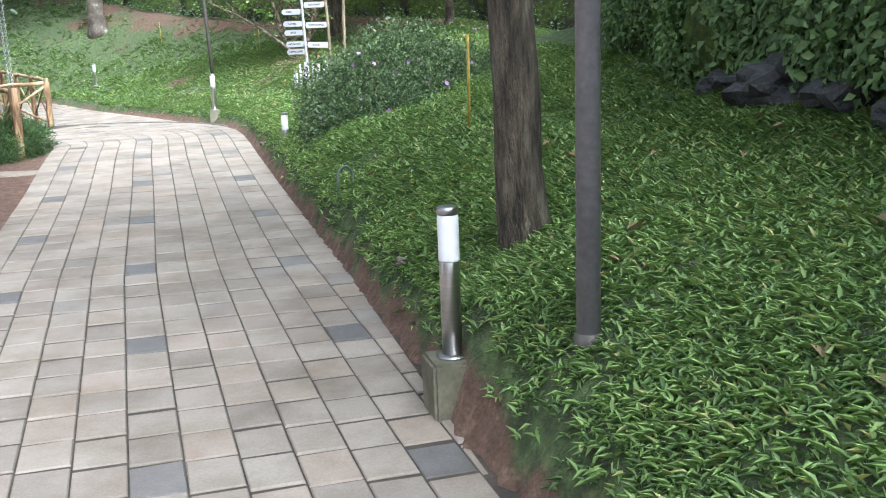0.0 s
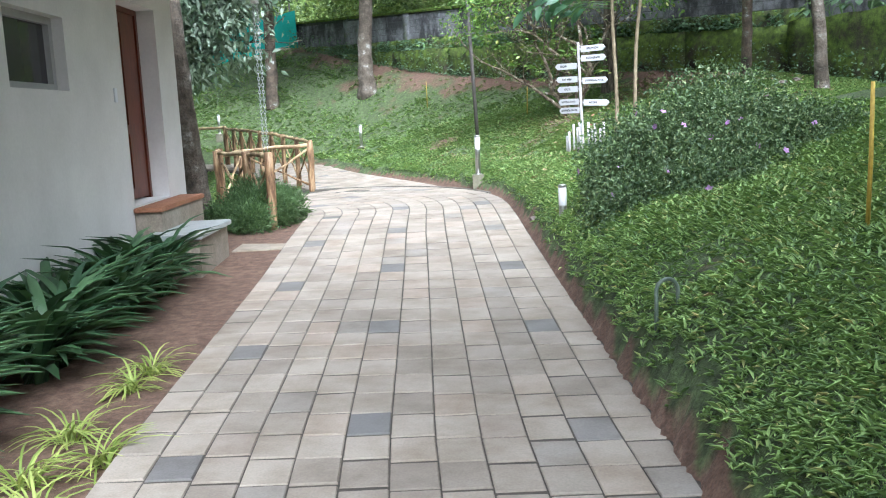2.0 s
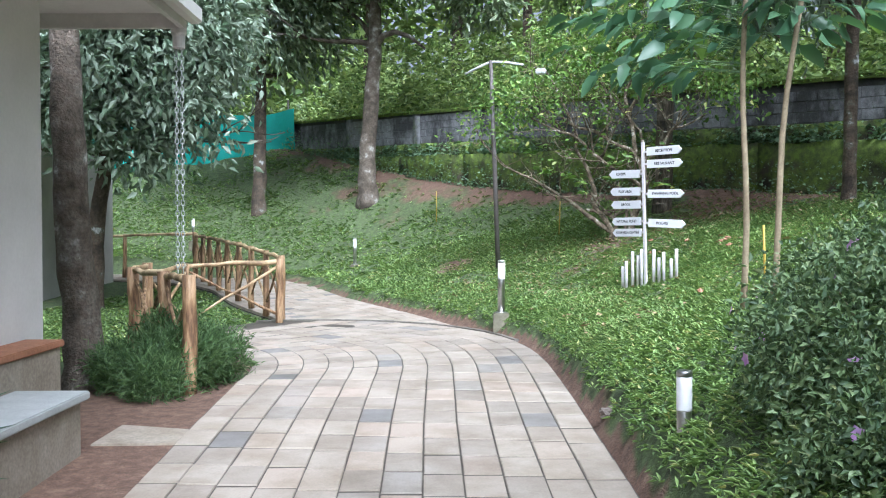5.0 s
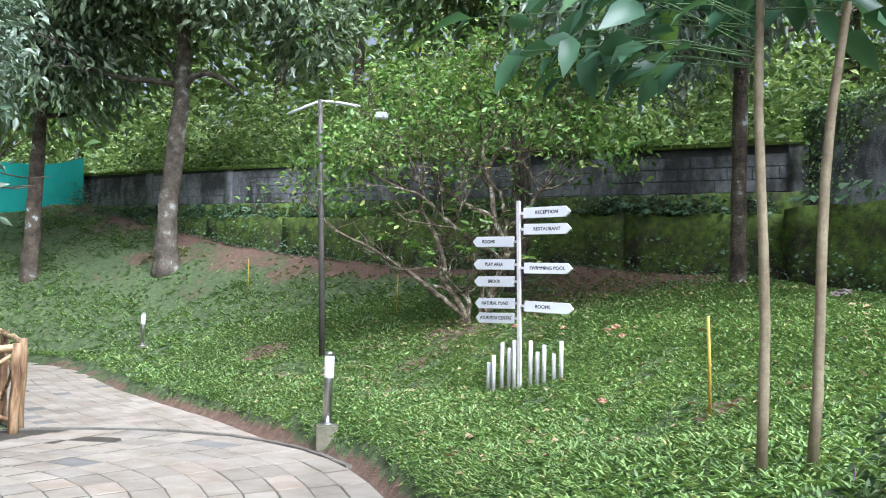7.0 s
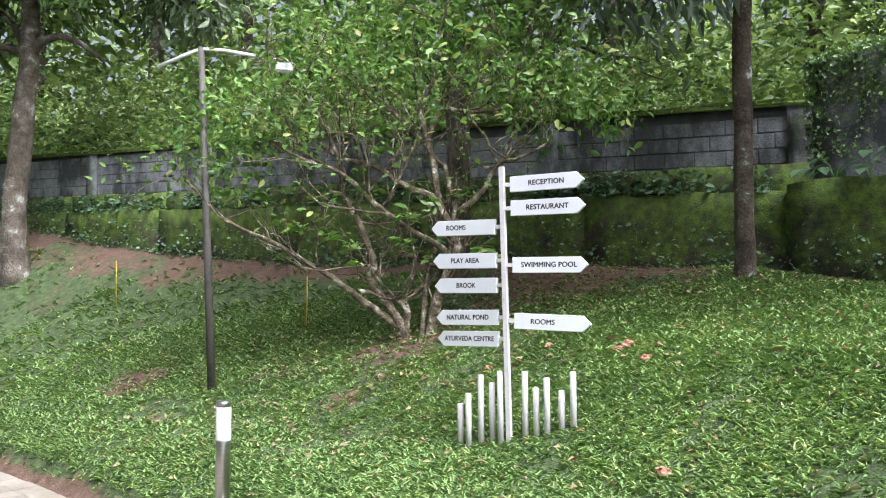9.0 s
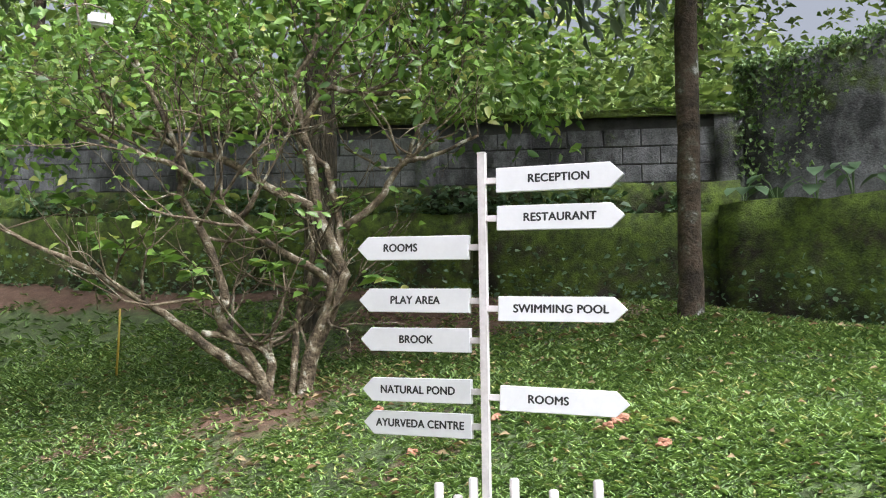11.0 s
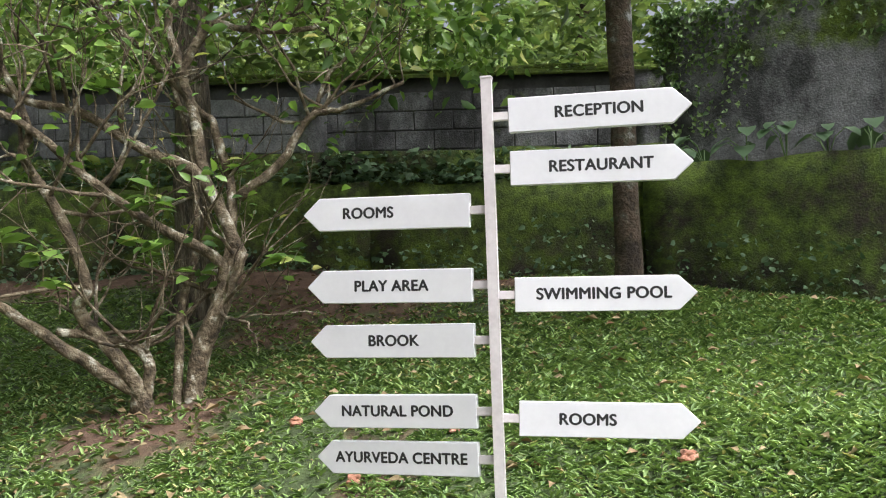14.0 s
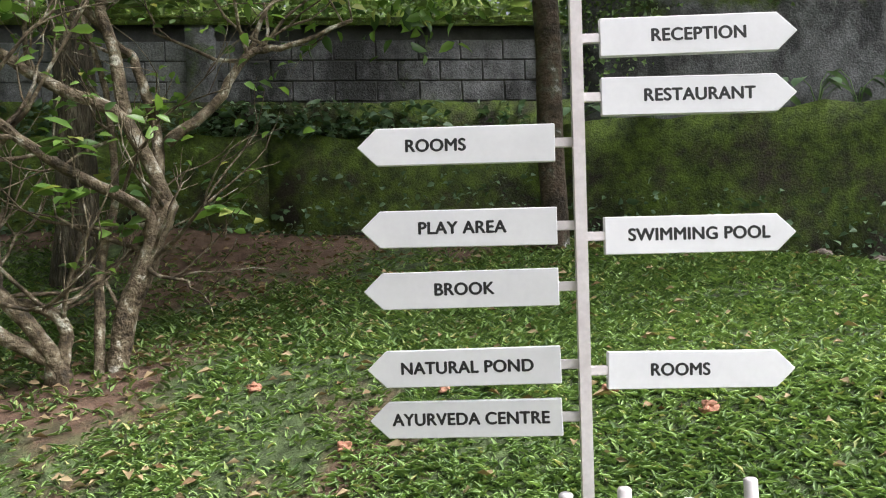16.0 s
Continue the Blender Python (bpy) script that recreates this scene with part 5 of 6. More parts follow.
def build_citrus():
    bx, by = -2.89, 21.68
    bz = gz(bx, by)
    t = thing("citrus_tree", (bx, by, bz), "gnarled many-stemmed citrus tree with pale mottled bark and light leaves", "tree", rz=-21)
    k = 0.00375

    def pt(px, py, dep):
        return Vector(((px - 350) * k, dep, (715 - py) * k))

    limbs = [
        ([(385, 725), (400, 640), (432, 560), (468, 472)], 0.058, 0.046, 0.0),
        ([(468, 480), (412, 352), (330, 310), (222, 242), (120, 212), (0, 120), (-90, 60)], 0.036, 0.012, -0.1),
        ([(440, 520), (430, 480), (330, 422), (240, 350), (150, 265), (60, 230), (-60, 170)], 0.032, 0.012, -0.35),
        ([(468, 385), (540, 330), (590, 262), (650, 250), (742, 214)], 0.028, 0.008, -0.15),
        ([(412, 352), (402, 250), (385, 180), (430, 100), (505, 112), (612, 104), (618, 40)], 0.033, 0.008, 0.0),
        ([(440, 545), (455, 400), (430, 272), (400, 232), (300, 120), (240, 60), (190, -80)], 0.030, 0.010, 0.25),
        ([(388, 185), (360, 90), (400, 0), (420, -150), (470, -260)], 0.026, 0.008, 0.1),
        ([(312, 710), (282, 650), (216, 560), (232, 520), (190, 400), (140, 310), (152, 260), (60, 60), (-10, -60)], 0.046, 0.010, -0.25),
        ([(300, 695), (200, 622), (120, 560), (60, 520), (-60, 450), (-200, 380), (-330, 250)], 0.036, 0.008, -0.45),
        ([(312, 705), (320, 650), (302, 622), (250, 604), (180, 590)], 0.034, 0.020, -0.05),
        ([(210, 432), (262, 368), (300, 330), (380, 200)], 0.016, 0.006, -0.3),
        ([(362, 715), (366, 560), (386, 470), (380, 300), (330, 120), (300, -60)], 0.026, 0.008, 0.4),
        ([(590, 262), (620, 190), (680, 130), (720, 30)], 0.014, 0.005, 0.0),
        ([(60, 230), (-20, 120), (-60, -40), (-40, -200)], 0.016, 0.005, -0.5),
        ([(505, 112), (580, 60), (640, -40), (660, -200)], 0.014, 0.005, 0.3),
        ([(240, 60), (160, -40), (120, -190)], 0.012, 0.004, 0.5),
    ]
    tips = []
    rnd = random.Random(5)
    for n, (pl, r0, r1, dep) in enumerate(limbs):
        pts, rad = [], []
        P = [pt(x, y, dep * i / (len(pl) - 1)) for i, (x, y) in enumerate(pl)]
        m = 5
        for i in range(len(P) - 1):
            a, b = P[max(i - 1, 0)], P[i]
            c, d = P[i + 1], P[min(i + 2, len(P) - 1)]
            for j in range(m):
                u = j / m
                q = 0.5 * ((2 * b) + (c - a) * u + (2 * a - 5 * b + 4 * c - d) * u * u + (3 * b - a - 3 * c + d) * u ** 3)
                pts.append(q + Vector([rnd.uniform(-0.006, 0.006) for _ in range(3)]))
        pts.append(P[-1])
        r0, r1 = r0 * (1.05 if r0 > 0.04 else 1.15), r1 * 1.2
        for i in range(len(pts)):
            rad.append(r0 + (r1 - r0) * i / (len(pts) - 1) + rnd.uniform(-0.05, 0.12) * r0 * 0.4)
        if n in (0, 7, 8, 9, 11):
            pts.insert(0, pts[0] - Vector((0, 0, 0.12)))
            rad.insert(0, rad[0] * 1.25)
        acc = Acc()
        acc.tube(pts, rad, 10 if r0 > 0.02 else 7, True, 0.06)
        part("limb", acc, M_BARKC, t, "", True)
        tw = Acc()
        for _ in range(10 if r0 > 0.024 else 7):
            i = rnd.randrange(len(pts) * 2 // 5, len(pts))
            d = Vector((rnd.uniform(-1, 1), rnd.uniform(-1, 0.9), rnd.uniform(-0.3, 1))).normalized()
            branch(tw, tips, pts[i].copy(), d, min(rad[i] * 0.55, 0.015), rnd.uniform(0.3, 0.75), 2, 0.7, 0.2)
        tagged(part("twig_spray", tw, M_BARKC, t, "", True), kind="stuff")
    tp = np.array([tuple(p) for p in tips])
    high = np.clip((tp[:, 2] - 0.9) / 1.6, 0.07, 1.0)
    sel = RNG.choice(len(tp), 3400, p=high / high.sum())
    pos = tp[sel] + RNG.normal(0, 0.085, (len(sel), 3))
    way = rand_dirs(len(sel), -0.4, 0.8)
    ln = RNG.uniform(0.045, 0.105, len(sel))
    part("foliage", leaves_mesh("foliage", pos, way, rand_dirs(len(sel), 0.3, 1), ln, ln * 0.5, M_CITRUS, rich=True), M_CITRUS, t, "glossy light green citrus leaves")
    # fresh shoots low on the stems
    for px, py, d, n, big in ((545, 485, -0.1, 11, 1.1), (350, 395, -0.3, 14, 1.0), (215, 520, -0.4, 9, 0.9), (345, 465, -0.3, 14, 1.0), (400, 510, 0.0, 10, 0.9), (120, 440, -0.3, 14, 1.1), (40, 420, -0.4, 12, 1.3), (170, 470, -0.2, 12, 1.0), (255, 215, -0.2, 12, 1.0), (490, 335, 0.1, 10, 1.0),
                              (20, 320, 0.2, 14, 1.1), (-60, 400, -0.1, 16, 1.1), (90, 330, 0.3, 14, 1.0), (300, 480, 0.3, 14, 0.9), (380, 430, 0.4, 16, 1.0), (-30, 500, -0.2, 12, 1.0), (200, 300, 0.4, 14, 1.0), (-130, 320, 0.0, 16, 1.1), (440, 330, 0.4, 12, 1.0), (330, 560, 0.3, 10, 0.9)):
        c = np.array(pt(px, py, d))
        stem = Acc().tube([tuple(c + (0.0, 0.04, -0.16)), tuple(c + (0.01, 0.02, -0.08)), tuple(c)], [0.006, 0.005, 0.003], 5, False)
        part("twig", stem, M_BARKC, t, "", True)
        a = RNG.uniform(0, 2 * math.pi, n)
        way = np.stack([np.cos(a), np.sin(a), RNG.uniform(-0.15, 0.6, n)], 1)
        ln = RNG.uniform(0.09, 0.16, n) * big
        part("shoot", leaves_mesh("shoot", c + RNG.normal(0, 0.03, (n, 3)), way, rand_dirs(n, 0.6, 1), ln, ln * 0.46, M_CITRUS, 0.15, 0.25, True), M_CITRUS, t, "tuft of fresh green leaves")
    # outer crown, above what stands close to the camera
    cm = crown_mesh("foliage", [(-1.7, -0.2, 2.35), (-0.6, 0.2, 2.9), (0.5, 0.1, 3.0), (1.5, 0.0, 2.45), (-2.5, 0.1, 2.0), (0.1, 0.6, 3.5), (-1.2, 0.5, 3.3), (1.0, 0.6, 3.3), (2.1, 0.2, 2.3)],
                    [(0.8, 0.6, 0.5), (0.8, 0.7, 0.6), (0.8, 0.7, 0.6), (0.65, 0.5, 0.45), (0.7, 0.5, 0.4), (0.9, 0.7, 0.6), (0.8, 0.6, 0.6), (0.8, 0.6, 0.6), (0.5, 0.4, 0.3)], 4800, 0.10, M_CITRUS, 0.5, 0.1, 0.2, True)
    part("foliage", cm, M_CITRUS, t, "glossy light green citrus leaves")
    for px, py, d in ((928, 30, -0.1), (700, -40, 0.1)):
        c = pt(px, py, d)
        part("fruit", Acc().lathe([(0.0, -0.03), (0.02, -0.023), (0.03, 0.0), (0.022, 0.022), (0.0, 0.03)], 14, Matrix.Translation(c)), M_LIME, t, "round green citrus fruit", True)


build_citrus()


def build_saplings():
    for n, (x, y, lean, h) in enumerate(((-1.19, 13.4, 0.03, 3.4), (-1.0, 13.36, 0.30, 3.3))):
        z = gz(x, y)
        t = thing("sapling", (x, y, z), "slender sapling with large soft green leaves", "tree", "pair of saplings")
        acc = Acc()
        pts = [(lean * u ** 1.2 + 0.02 * math.sin(u * 9 + n), 0.02 * math.sin(u * 7), h * u) for u in np.linspace(0, 1, 12)]
        pts[0] = (0, 0, -0.1)
        acc.tube(pts, [0.025 - 0.010 * u for u in np.linspace(0, 1, 12)], 9, True, 0.08)
        part("stem", acc, M_BARKS, t, "", True)
        pos, way, ln = [], [], []
        tw = Acc()
        for k in range(50 if n == 0 else 34):
            u = random.uniform(0.58, 1.0)
            a, reach = random.uniform(0, 2 * math.pi), random.uniform(0.12, 0.6)
            if n == 0 and k < 30:
                a, u, reach = random.uniform(2.6, 3.8), random.uniform(0.50, 0.70), random.uniform(0.15, 1.35)
            o = Vector((lean * u ** 1.2, 0, h * u))
            d = Vector((math.cos(a), math.sin(a), random.uniform(-0.05, 0.25)))
            e = o + d * reach
            tw.tube([o, o + d * reach * 0.6 + Vector((0, 0, 0.05)), e], [0.0035, 0.003, 0.002], 5, False)
            for f in (0.55, 0.8, 1.0, 1.0):
                pos.append(o + d * reach * f + Vector([random.uniform(-0.05, 0.05) for _ in range(3)]))
                way.append(d + Vector((random.uniform(-0.8, 0.8), random.uniform(-0.8, 0.8), random.uniform(-1.2, 0.0))))
                ln.append(random.uniform(0.13, 0.26))
        tagged(part("twig_spray", tw, M_FINE, t, "", True), kind="stuff")
        ln = np.array(ln)
        part("foliage", leaves_mesh("foliage", pos, way, rand_dirs(len(pos), 0.4, 1), ln, ln * 0.5, M_TEAK, 0.2, 0.35, True), M_TEAK, t, "large oval green leaves")


build_saplings()


# ---------- bushes and bed plants ----------
def build_bush():
    x, y = -0.45, 11.3
    z = gz(x, y)
    b = thing("flowering_bush", (x, y, z), "dense rounded bush with small lilac flowers spilling to the walk", "bush")
    cs = [(0.4, 0.1, 0.25), (-0.22, -0.35, 0.05), (0.95, 0.1, 0.10), (-0.30, -0.2, -0.2), (0.15, 0.9, 0.1), (1.5, 0.2, 0.05), (-0.28, -0.85, -0.3), (0.6, -0.7, -0.05), (-0.3, 0.8, -0.2), (-0.1, -1.2, -0.25), (-0.25, -1.25, -0.4), (0.4, -1.3, -0.15)]
    rs = [(0.75, 0.8, 0.62), (0.6, 0.7, 0.5), (0.7, 0.7, 0.5), (0.5, 0.6, 0.42), (0.8, 0.8, 0.5), (0.7, 0.7, 0.4), (0.42, 0.5, 0.35), (0.6, 0.6, 0.38), (0.5, 0.7, 0.4), (0.45, 0.4, 0.3), (0.42, 0.45, 0.34), (0.5, 0.5, 0.3)]
    part("foliage", crown_mesh("foliage", cs, rs, 120000, 0.042, M_BUSH, 0.48, 0.05, 0.05), M_BUSH, b, "small dark green leaves")
    tw = Acc()
    for _ in range(60):
        c = random.choice(cs)
        d = Vector((random.uniform(-1, 1), random.uniform(-1, 1), random.uniform(0.2, 1))).normalized()
        s = Vector((c[0] * 0.6, c[1] * 0.6, -0.3))
        e = Vector(c) + d * 0.3
        tw.tube([s, s.lerp(e, 0.5) + Vector((0, 0, 0.1)), e], [0.012, 0.008, 0.003], 5, False)
    tagged(part("stems", tw, M_BARKS, b, "", True), kind="stuff")
    pos, way, nor = [], [], []
    for _ in range(46):
        k = RNG.integers(0, len(cs))
        d = rand_dirs(1, -0.1, 1.0)[0]
        d[1] -= 0.5
        d /= np.linalg.norm(d)
        c = np.array(cs[k]) + d * np.array(rs[k]) * 1.08
        for a in range(5):
            t = 2 * math.pi * a / 5
            e1 = np.cross(d, (0.1, 0.2, 1.0))
            e1 /= np.linalg.norm(e1)
            e2 = np.cross(d, e1)
            pos.append(c)
            way.append(e1 * math.cos(t) + e2 * math.sin(t) + d * 0.25)
            nor.append(d)
    for k in range(0, len(pos), 5):
        part("flower", leaves_mesh("flower", pos[k:k + 5], way[k:k + 5], nor[k:k + 5], 0.034, 0.032, M_PETAL, 0.05, 0.0), M_PETAL, b)


build_bush()


def strap_plant(name, x, y, z, n, length, width, mat, label, group, up=(0.35, 1.0), curl=0.5):
    """A rosette of arching strap leaves."""
    t = thing(name, (x, y, z), label, "plant", group)
    v, f = [], []
    for _ in range(n):
        a, e = random.uniform(0, 2 * math.pi), random.uniform(*up)
        ln, w = length * random.uniform(0.6, 1.1), width * random.uniform(0.7, 1.1)
        d, side = Vector((math.cos(a), math.sin(a), 0)), Vector((-math.sin(a), math.cos(a), 0))
        ox, oy = random.uniform(-0.05, 0.05), random.uniform(-0.05, 0.05)
        o = len(v)
        for i in range(6):
            u = i / 5
            c = Vector((ox, oy, 0)) + d * (ln * u * (1 - 0.55 * e * (1 - u))) * 0.85 + Vector((0, 0, ln * (e * u - curl * u * u)))
            hw = w * (0.45 + 1.4 * u) * (1 - u) ** 0.6 + 0.0008
            lift = Vector((0, 0, hw * 0.35))
            v += [tuple(c - side * hw / 1 * 0.6 + lift), tuple(c), tuple(c + side * hw * 0.6 + lift)]
            if i:
                q = o + (i - 1) * 3
                f += [(q, q + 1, q + 4, q + 3), (q + 1, q + 2, q + 5, q + 4)]
    part("leaves", Acc().add(v, f), mat, t, "", True)
    return t


def build_bed():
    rnd = random.Random(3)
    for k in range(30):
        u = 2.75 + k * 0.19 + rnd.uniform(-0.1, 0.1)
        out = rnd.uniform(0.2, 0.62)
        p = BC - BU * u + BN * out
        strap_plant("lily_clump", p[0], p[1], gz(*p) - 0.01, 38, 0.74, 0.085, M_LILY, "clump of dark green strap-leaved plants against the wall", "dark plants in the bed", (0.8, 1.5), 0.62)
    for x, y in ((-2.48, 5.64), (-2.84, 5.89), (-2.66, 5.35), (-3.07, 6.68), (-3.15, 7.05), (-2.35, 5.05), (-2.2, 4.6), (-2.0, 4.1)):
        strap_plant("spider_plant", x - 0.28, y, gz(x - 0.3, y) - 0.005, 46, 0.36, 0.013, M_SPIDER, "yellow-green striped spider plant in bare soil", "spider plants along the bed", (0.4, 1.1), 0.6)
    # soft needle-leaved shrub by the fence
    x, y = -6.05, 13.75
    b = thing("needle_shrub", (x, y, gz(x, y)), "feathery needle-leaved green shrub around the fence post", "bush")
    cm = crown_mesh("foliage", [(0, -0.1, 0.25), (-0.35, -0.3, 0.2), (0.08, 0.3, 0.22), (-0.3, 0.3, 0.3), (0.05, -0.55, 0.15)], [(0.4, 0.4, 0.3), (0.35, 0.35, 0.25), (0.35, 0.4, 0.28), (0.4, 0.4, 0.35), (0.3, 0.3, 0.2)], 20000, 0.085, M_FINE, 0.09, -0.45, 0.08)
    part("foliage", cm, M_FINE, b)


build_bed()


# ---------- creeper bank ----------
def build_bank():
    """Steep bank or wall clad in creeper, to the right of the lawn."""
    line = [(3.1, 0.0), (2.75, 3.2), (2.62, 4.6), (2.45, 5.8), (2.2, 7.6), (2.3, 10.0), (2.8, 13.0), (3.4, 16.0), (4.4, 18.5), (7.0, 18.6)]
    pts = [np.array(a) + (np.array(b) - np.array(a)) * t for a, b in zip(line[:-1], line[1:]) for t in np.linspace(0, 1, 10)[:-1]]
    vs, fs = [], []
    m = 12
    for i, p in enumerate(pts):
        q = pts[min(i + 1, len(pts) - 1)] - pts[max(i - 1, 0)]
        nx, ny = q[1] / np.hypot(*q), -q[0] / np.hypot(*q)
        z0 = gz(*p) - 0.3
        bulge = 0.16 * math.sin(i * 0.55) + 0.10 * math.sin(i * 1.3 + 1)
        for j in range(m + 1):
            h = 3.8 * j / m
            k = 0.12 * h + bulge * math.sin(j * 0.8 + 0.4 * math.sin(i * 0.3)) * 0.7 + (0.35 if j == 0 else 0)
            vs.append((p[0] + nx * k, p[1] + ny * k, z0 + h))
            if i and j:
                a = i * (m + 1) + j
                fs.append((a - m - 2, a - m - 1, a, a - 1))
    b = thing("creeper_bank", (2.4, 6.0, 1.0), "steep dark bank clad in green creeper", "bank", kind="structure")
    inv = b.matrix_world.inverted()
    me = Acc().add(vs, fs).mesh("earth", M_PLINTH, True)
    attr_moss(me, [0.5] * len(vs))
    me.transform(inv)
    ob = new("earth", me)
    ob.parent = b
    V = np.array(vs)
    F = np.array(fs)
    n = 95000
    c = V[F].mean(1)
    wgt = np.exp(-np.abs(c[:, 1] - 6) / 5.0) + 0.12
    pick = RNG.choice(len(F), n, p=wgt / wgt.sum())
    u, w = RNG.uniform(0, 1, (n, 1)), RNG.uniform(0, 1, (n, 1))
    A, B, C, D = (V[F[pick, i]] for i in range(4))
    pos = (A * (1 - u) + B * u) * (1 - w) + (D * (1 - u) + C * u) * w
    nor = np.cross(B - A, D - A)
    nor /= np.linalg.norm(nor, axis=1, keepdims=True)
    nor *= np.sign(-(nor[:, :1])) + (nor[:, :1] == 0)
    gap = np.sin(pos[:, 1] * 4.1 + 2 * np.sin(pos[:, 2] * 2.3)) * np.sin(pos[:, 2] * 2.1 + pos[:, 1] * 0.7)
    ok = (RNG.uniform(0, 1, n) < np.clip(1.1 - np.maximum(0, gap - 0.5) * 3, 0.05, 1)) & (pos[:, 2] > ground_z(pos[:, 0], pos[:, 1]) + 0.25 * RNG.uniform(0, 1, n))
    pos = pos[ok] + nor[ok] * RNG.uniform(0.0, 0.12, (ok.sum(), 1)) * (1 + 0.6 * np.sin(pos[ok][:, 1:2] * 3))
    way = nor[ok] * 0.5 + rand_dirs(ok.sum()) * 0.7 - np.array([0, 0, 0.55])
    ln = RNG.uniform(0.035, 0.085, ok.sum())
    me = leaves_mesh("creeper", pos, way, nor[ok], ln, ln * 0.7, M_IVY)
    me.transform(inv)
    ob = new("creeper", me)
    ob.parent = b
    tagged(ob, "mat of small creeper leaves", kind="stuff")
    for x, y, s, sq in ((2.45, 5.3, 0.34, 0.6), (2.3, 6.15, 0.15, 0.7), (2.58, 4.75, 0.26, 0.65), (2.62, 4.2, 0.2, 0.6), (2.35, 5.75, 0.2, 0.6)):
        stone("rock", x, y, gz(x, y) + s * 0.25, s, sq, M_ROCK, "dark wet rock at the foot of the creeper bank", "rock")


def stone(name, x, y, z, s, squash, mat, label, category, group=""):
    t = thing(name, (x, y, z), label, category, group, rz=random.uniform(0, 360))
    bm = bmesh.new()
    bmesh.ops.create_icosphere(bm, subdivisions=3, radius=s)
    seed = random.uniform(0, 50)
    for v in bm.verts:
        k = 0.75 + 0.5 * noise.noise(v.co / s * 1.3 + Vector((seed, 0, 0)))
        q = noise.cell(v.co / s * 1.6 + Vector((0, seed, 0)))
        v.co *= k + 0.12 * q
        v.co.z *= squash
    me = bpy.data.meshes.new(name)
    bm.to_mesh(me)
    bm.free()
    me.materials.append(mat)
    part("body", me, mat, t)
    return t


build_bank()


# ---------- woods beyond the wall ----------
def build_woods():
    spots = [(-24, 41, 9), (-19, 42, 11), (-15, 41, 9), (-11, 40, 12), (-7.5, 36, 10), (-4.5, 37, 12), (-1.5, 32, 10), (1.5, 33, 12), (4.0, 28, 10), (7.0, 26, 11), (9, 21, 10), (-28, 36, 10), (-32, 31, 11), (11, 14, 10), (-22, 34, 8)]
    for n, (x, y, h) in enumerate(spots):
        m = M_WOODS if n % 3 else M_MANGO
        r = random.uniform(0.12, 0.2)
        tree("tree", x, y, [(0, 0, 0), (0.1, 0, h * 0.3), (0.2, 0, h * 0.65), (0.1, 0, h)], [r * 1.4, r * 1.2, r, r * 0.5], "tall tree in the plantation beyond the wall", M_BARKG if n % 2 else M_BARKD, m, 8500, 0.32,
             [(0, 0, h, 2.6, 1.8), (1.4, 0, h * 0.8, 2.0, 1.4), (-1.5, 0.3, h * 0.78, 2.0, 1.4), (0.2, -0.5, h * 0.6, 1.8, 1.2)], 6, 2, 0.5)
    # coffee shrubs and undergrowth crowding against the far side of the wall
    n = 110000
    s = RNG.uniform(-10, 30, n)
    back = RNG.uniform(0.6, 9, n) ** 1.0
    base = WC + WD * s[:, None] + WB * back[:, None]
    lump = 1.0 + 0.45 * np.sin(s * 1.7 + np.sin(back * 1.3)) + 0.35 * np.sin(s * 0.6 + back * 0.9 + 2)
    z = 3.0 + 0.05 * s + RNG.uniform(0, 1, n) ** 0.8 * (1.5 + 0.30 * back) * lump
    ln = RNG.uniform(0.10, 0.26, n)
    me = leaves_mesh("undergrowth", np.stack([base[:, 0], base[:, 1], z], 1), rand_dirs(n, -0.7, 0.5), rand_dirs(n, 0.2, 1), ln, ln * 0.45, M_WOODS)
    tagged(new("undergrowth", me), "coffee shrubs and undergrowth crowding behind the wall", "shrubs", kind="stuff")
    n = 110000
    a = RNG.uniform(radians(-25), radians(120), n)
    d = RNG.uniform(34, 62, n)
    x, y = -3 - d * np.sin(a), 8 + d * np.cos(a)
    z = RNG.uniform(0, 1, n) ** 0.75 * (14 + 4 * np.sin(a * 9) + 3 * np.sin(a * 23 + 1))
    thin = RNG.uniform(0, 1, n) < np.clip(1.35 - z / 18, 0.15, 1)
    x, y, z = x[thin], y[thin], z[thin] + 1.5
    ln = RNG.uniform(0.35, 0.8, len(x))
    me = leaves_mesh("far_woods", np.stack([x, y, z], 1), rand_dirs(len(x), -0.8, 0.4), rand_dirs(len(x), 0.2, 1), ln, ln * 0.5, M_WOODS)
    tagged(new("far_woods", me), "dense green woods closing the view behind the wall", "woods", kind="stuff")


build_woods()


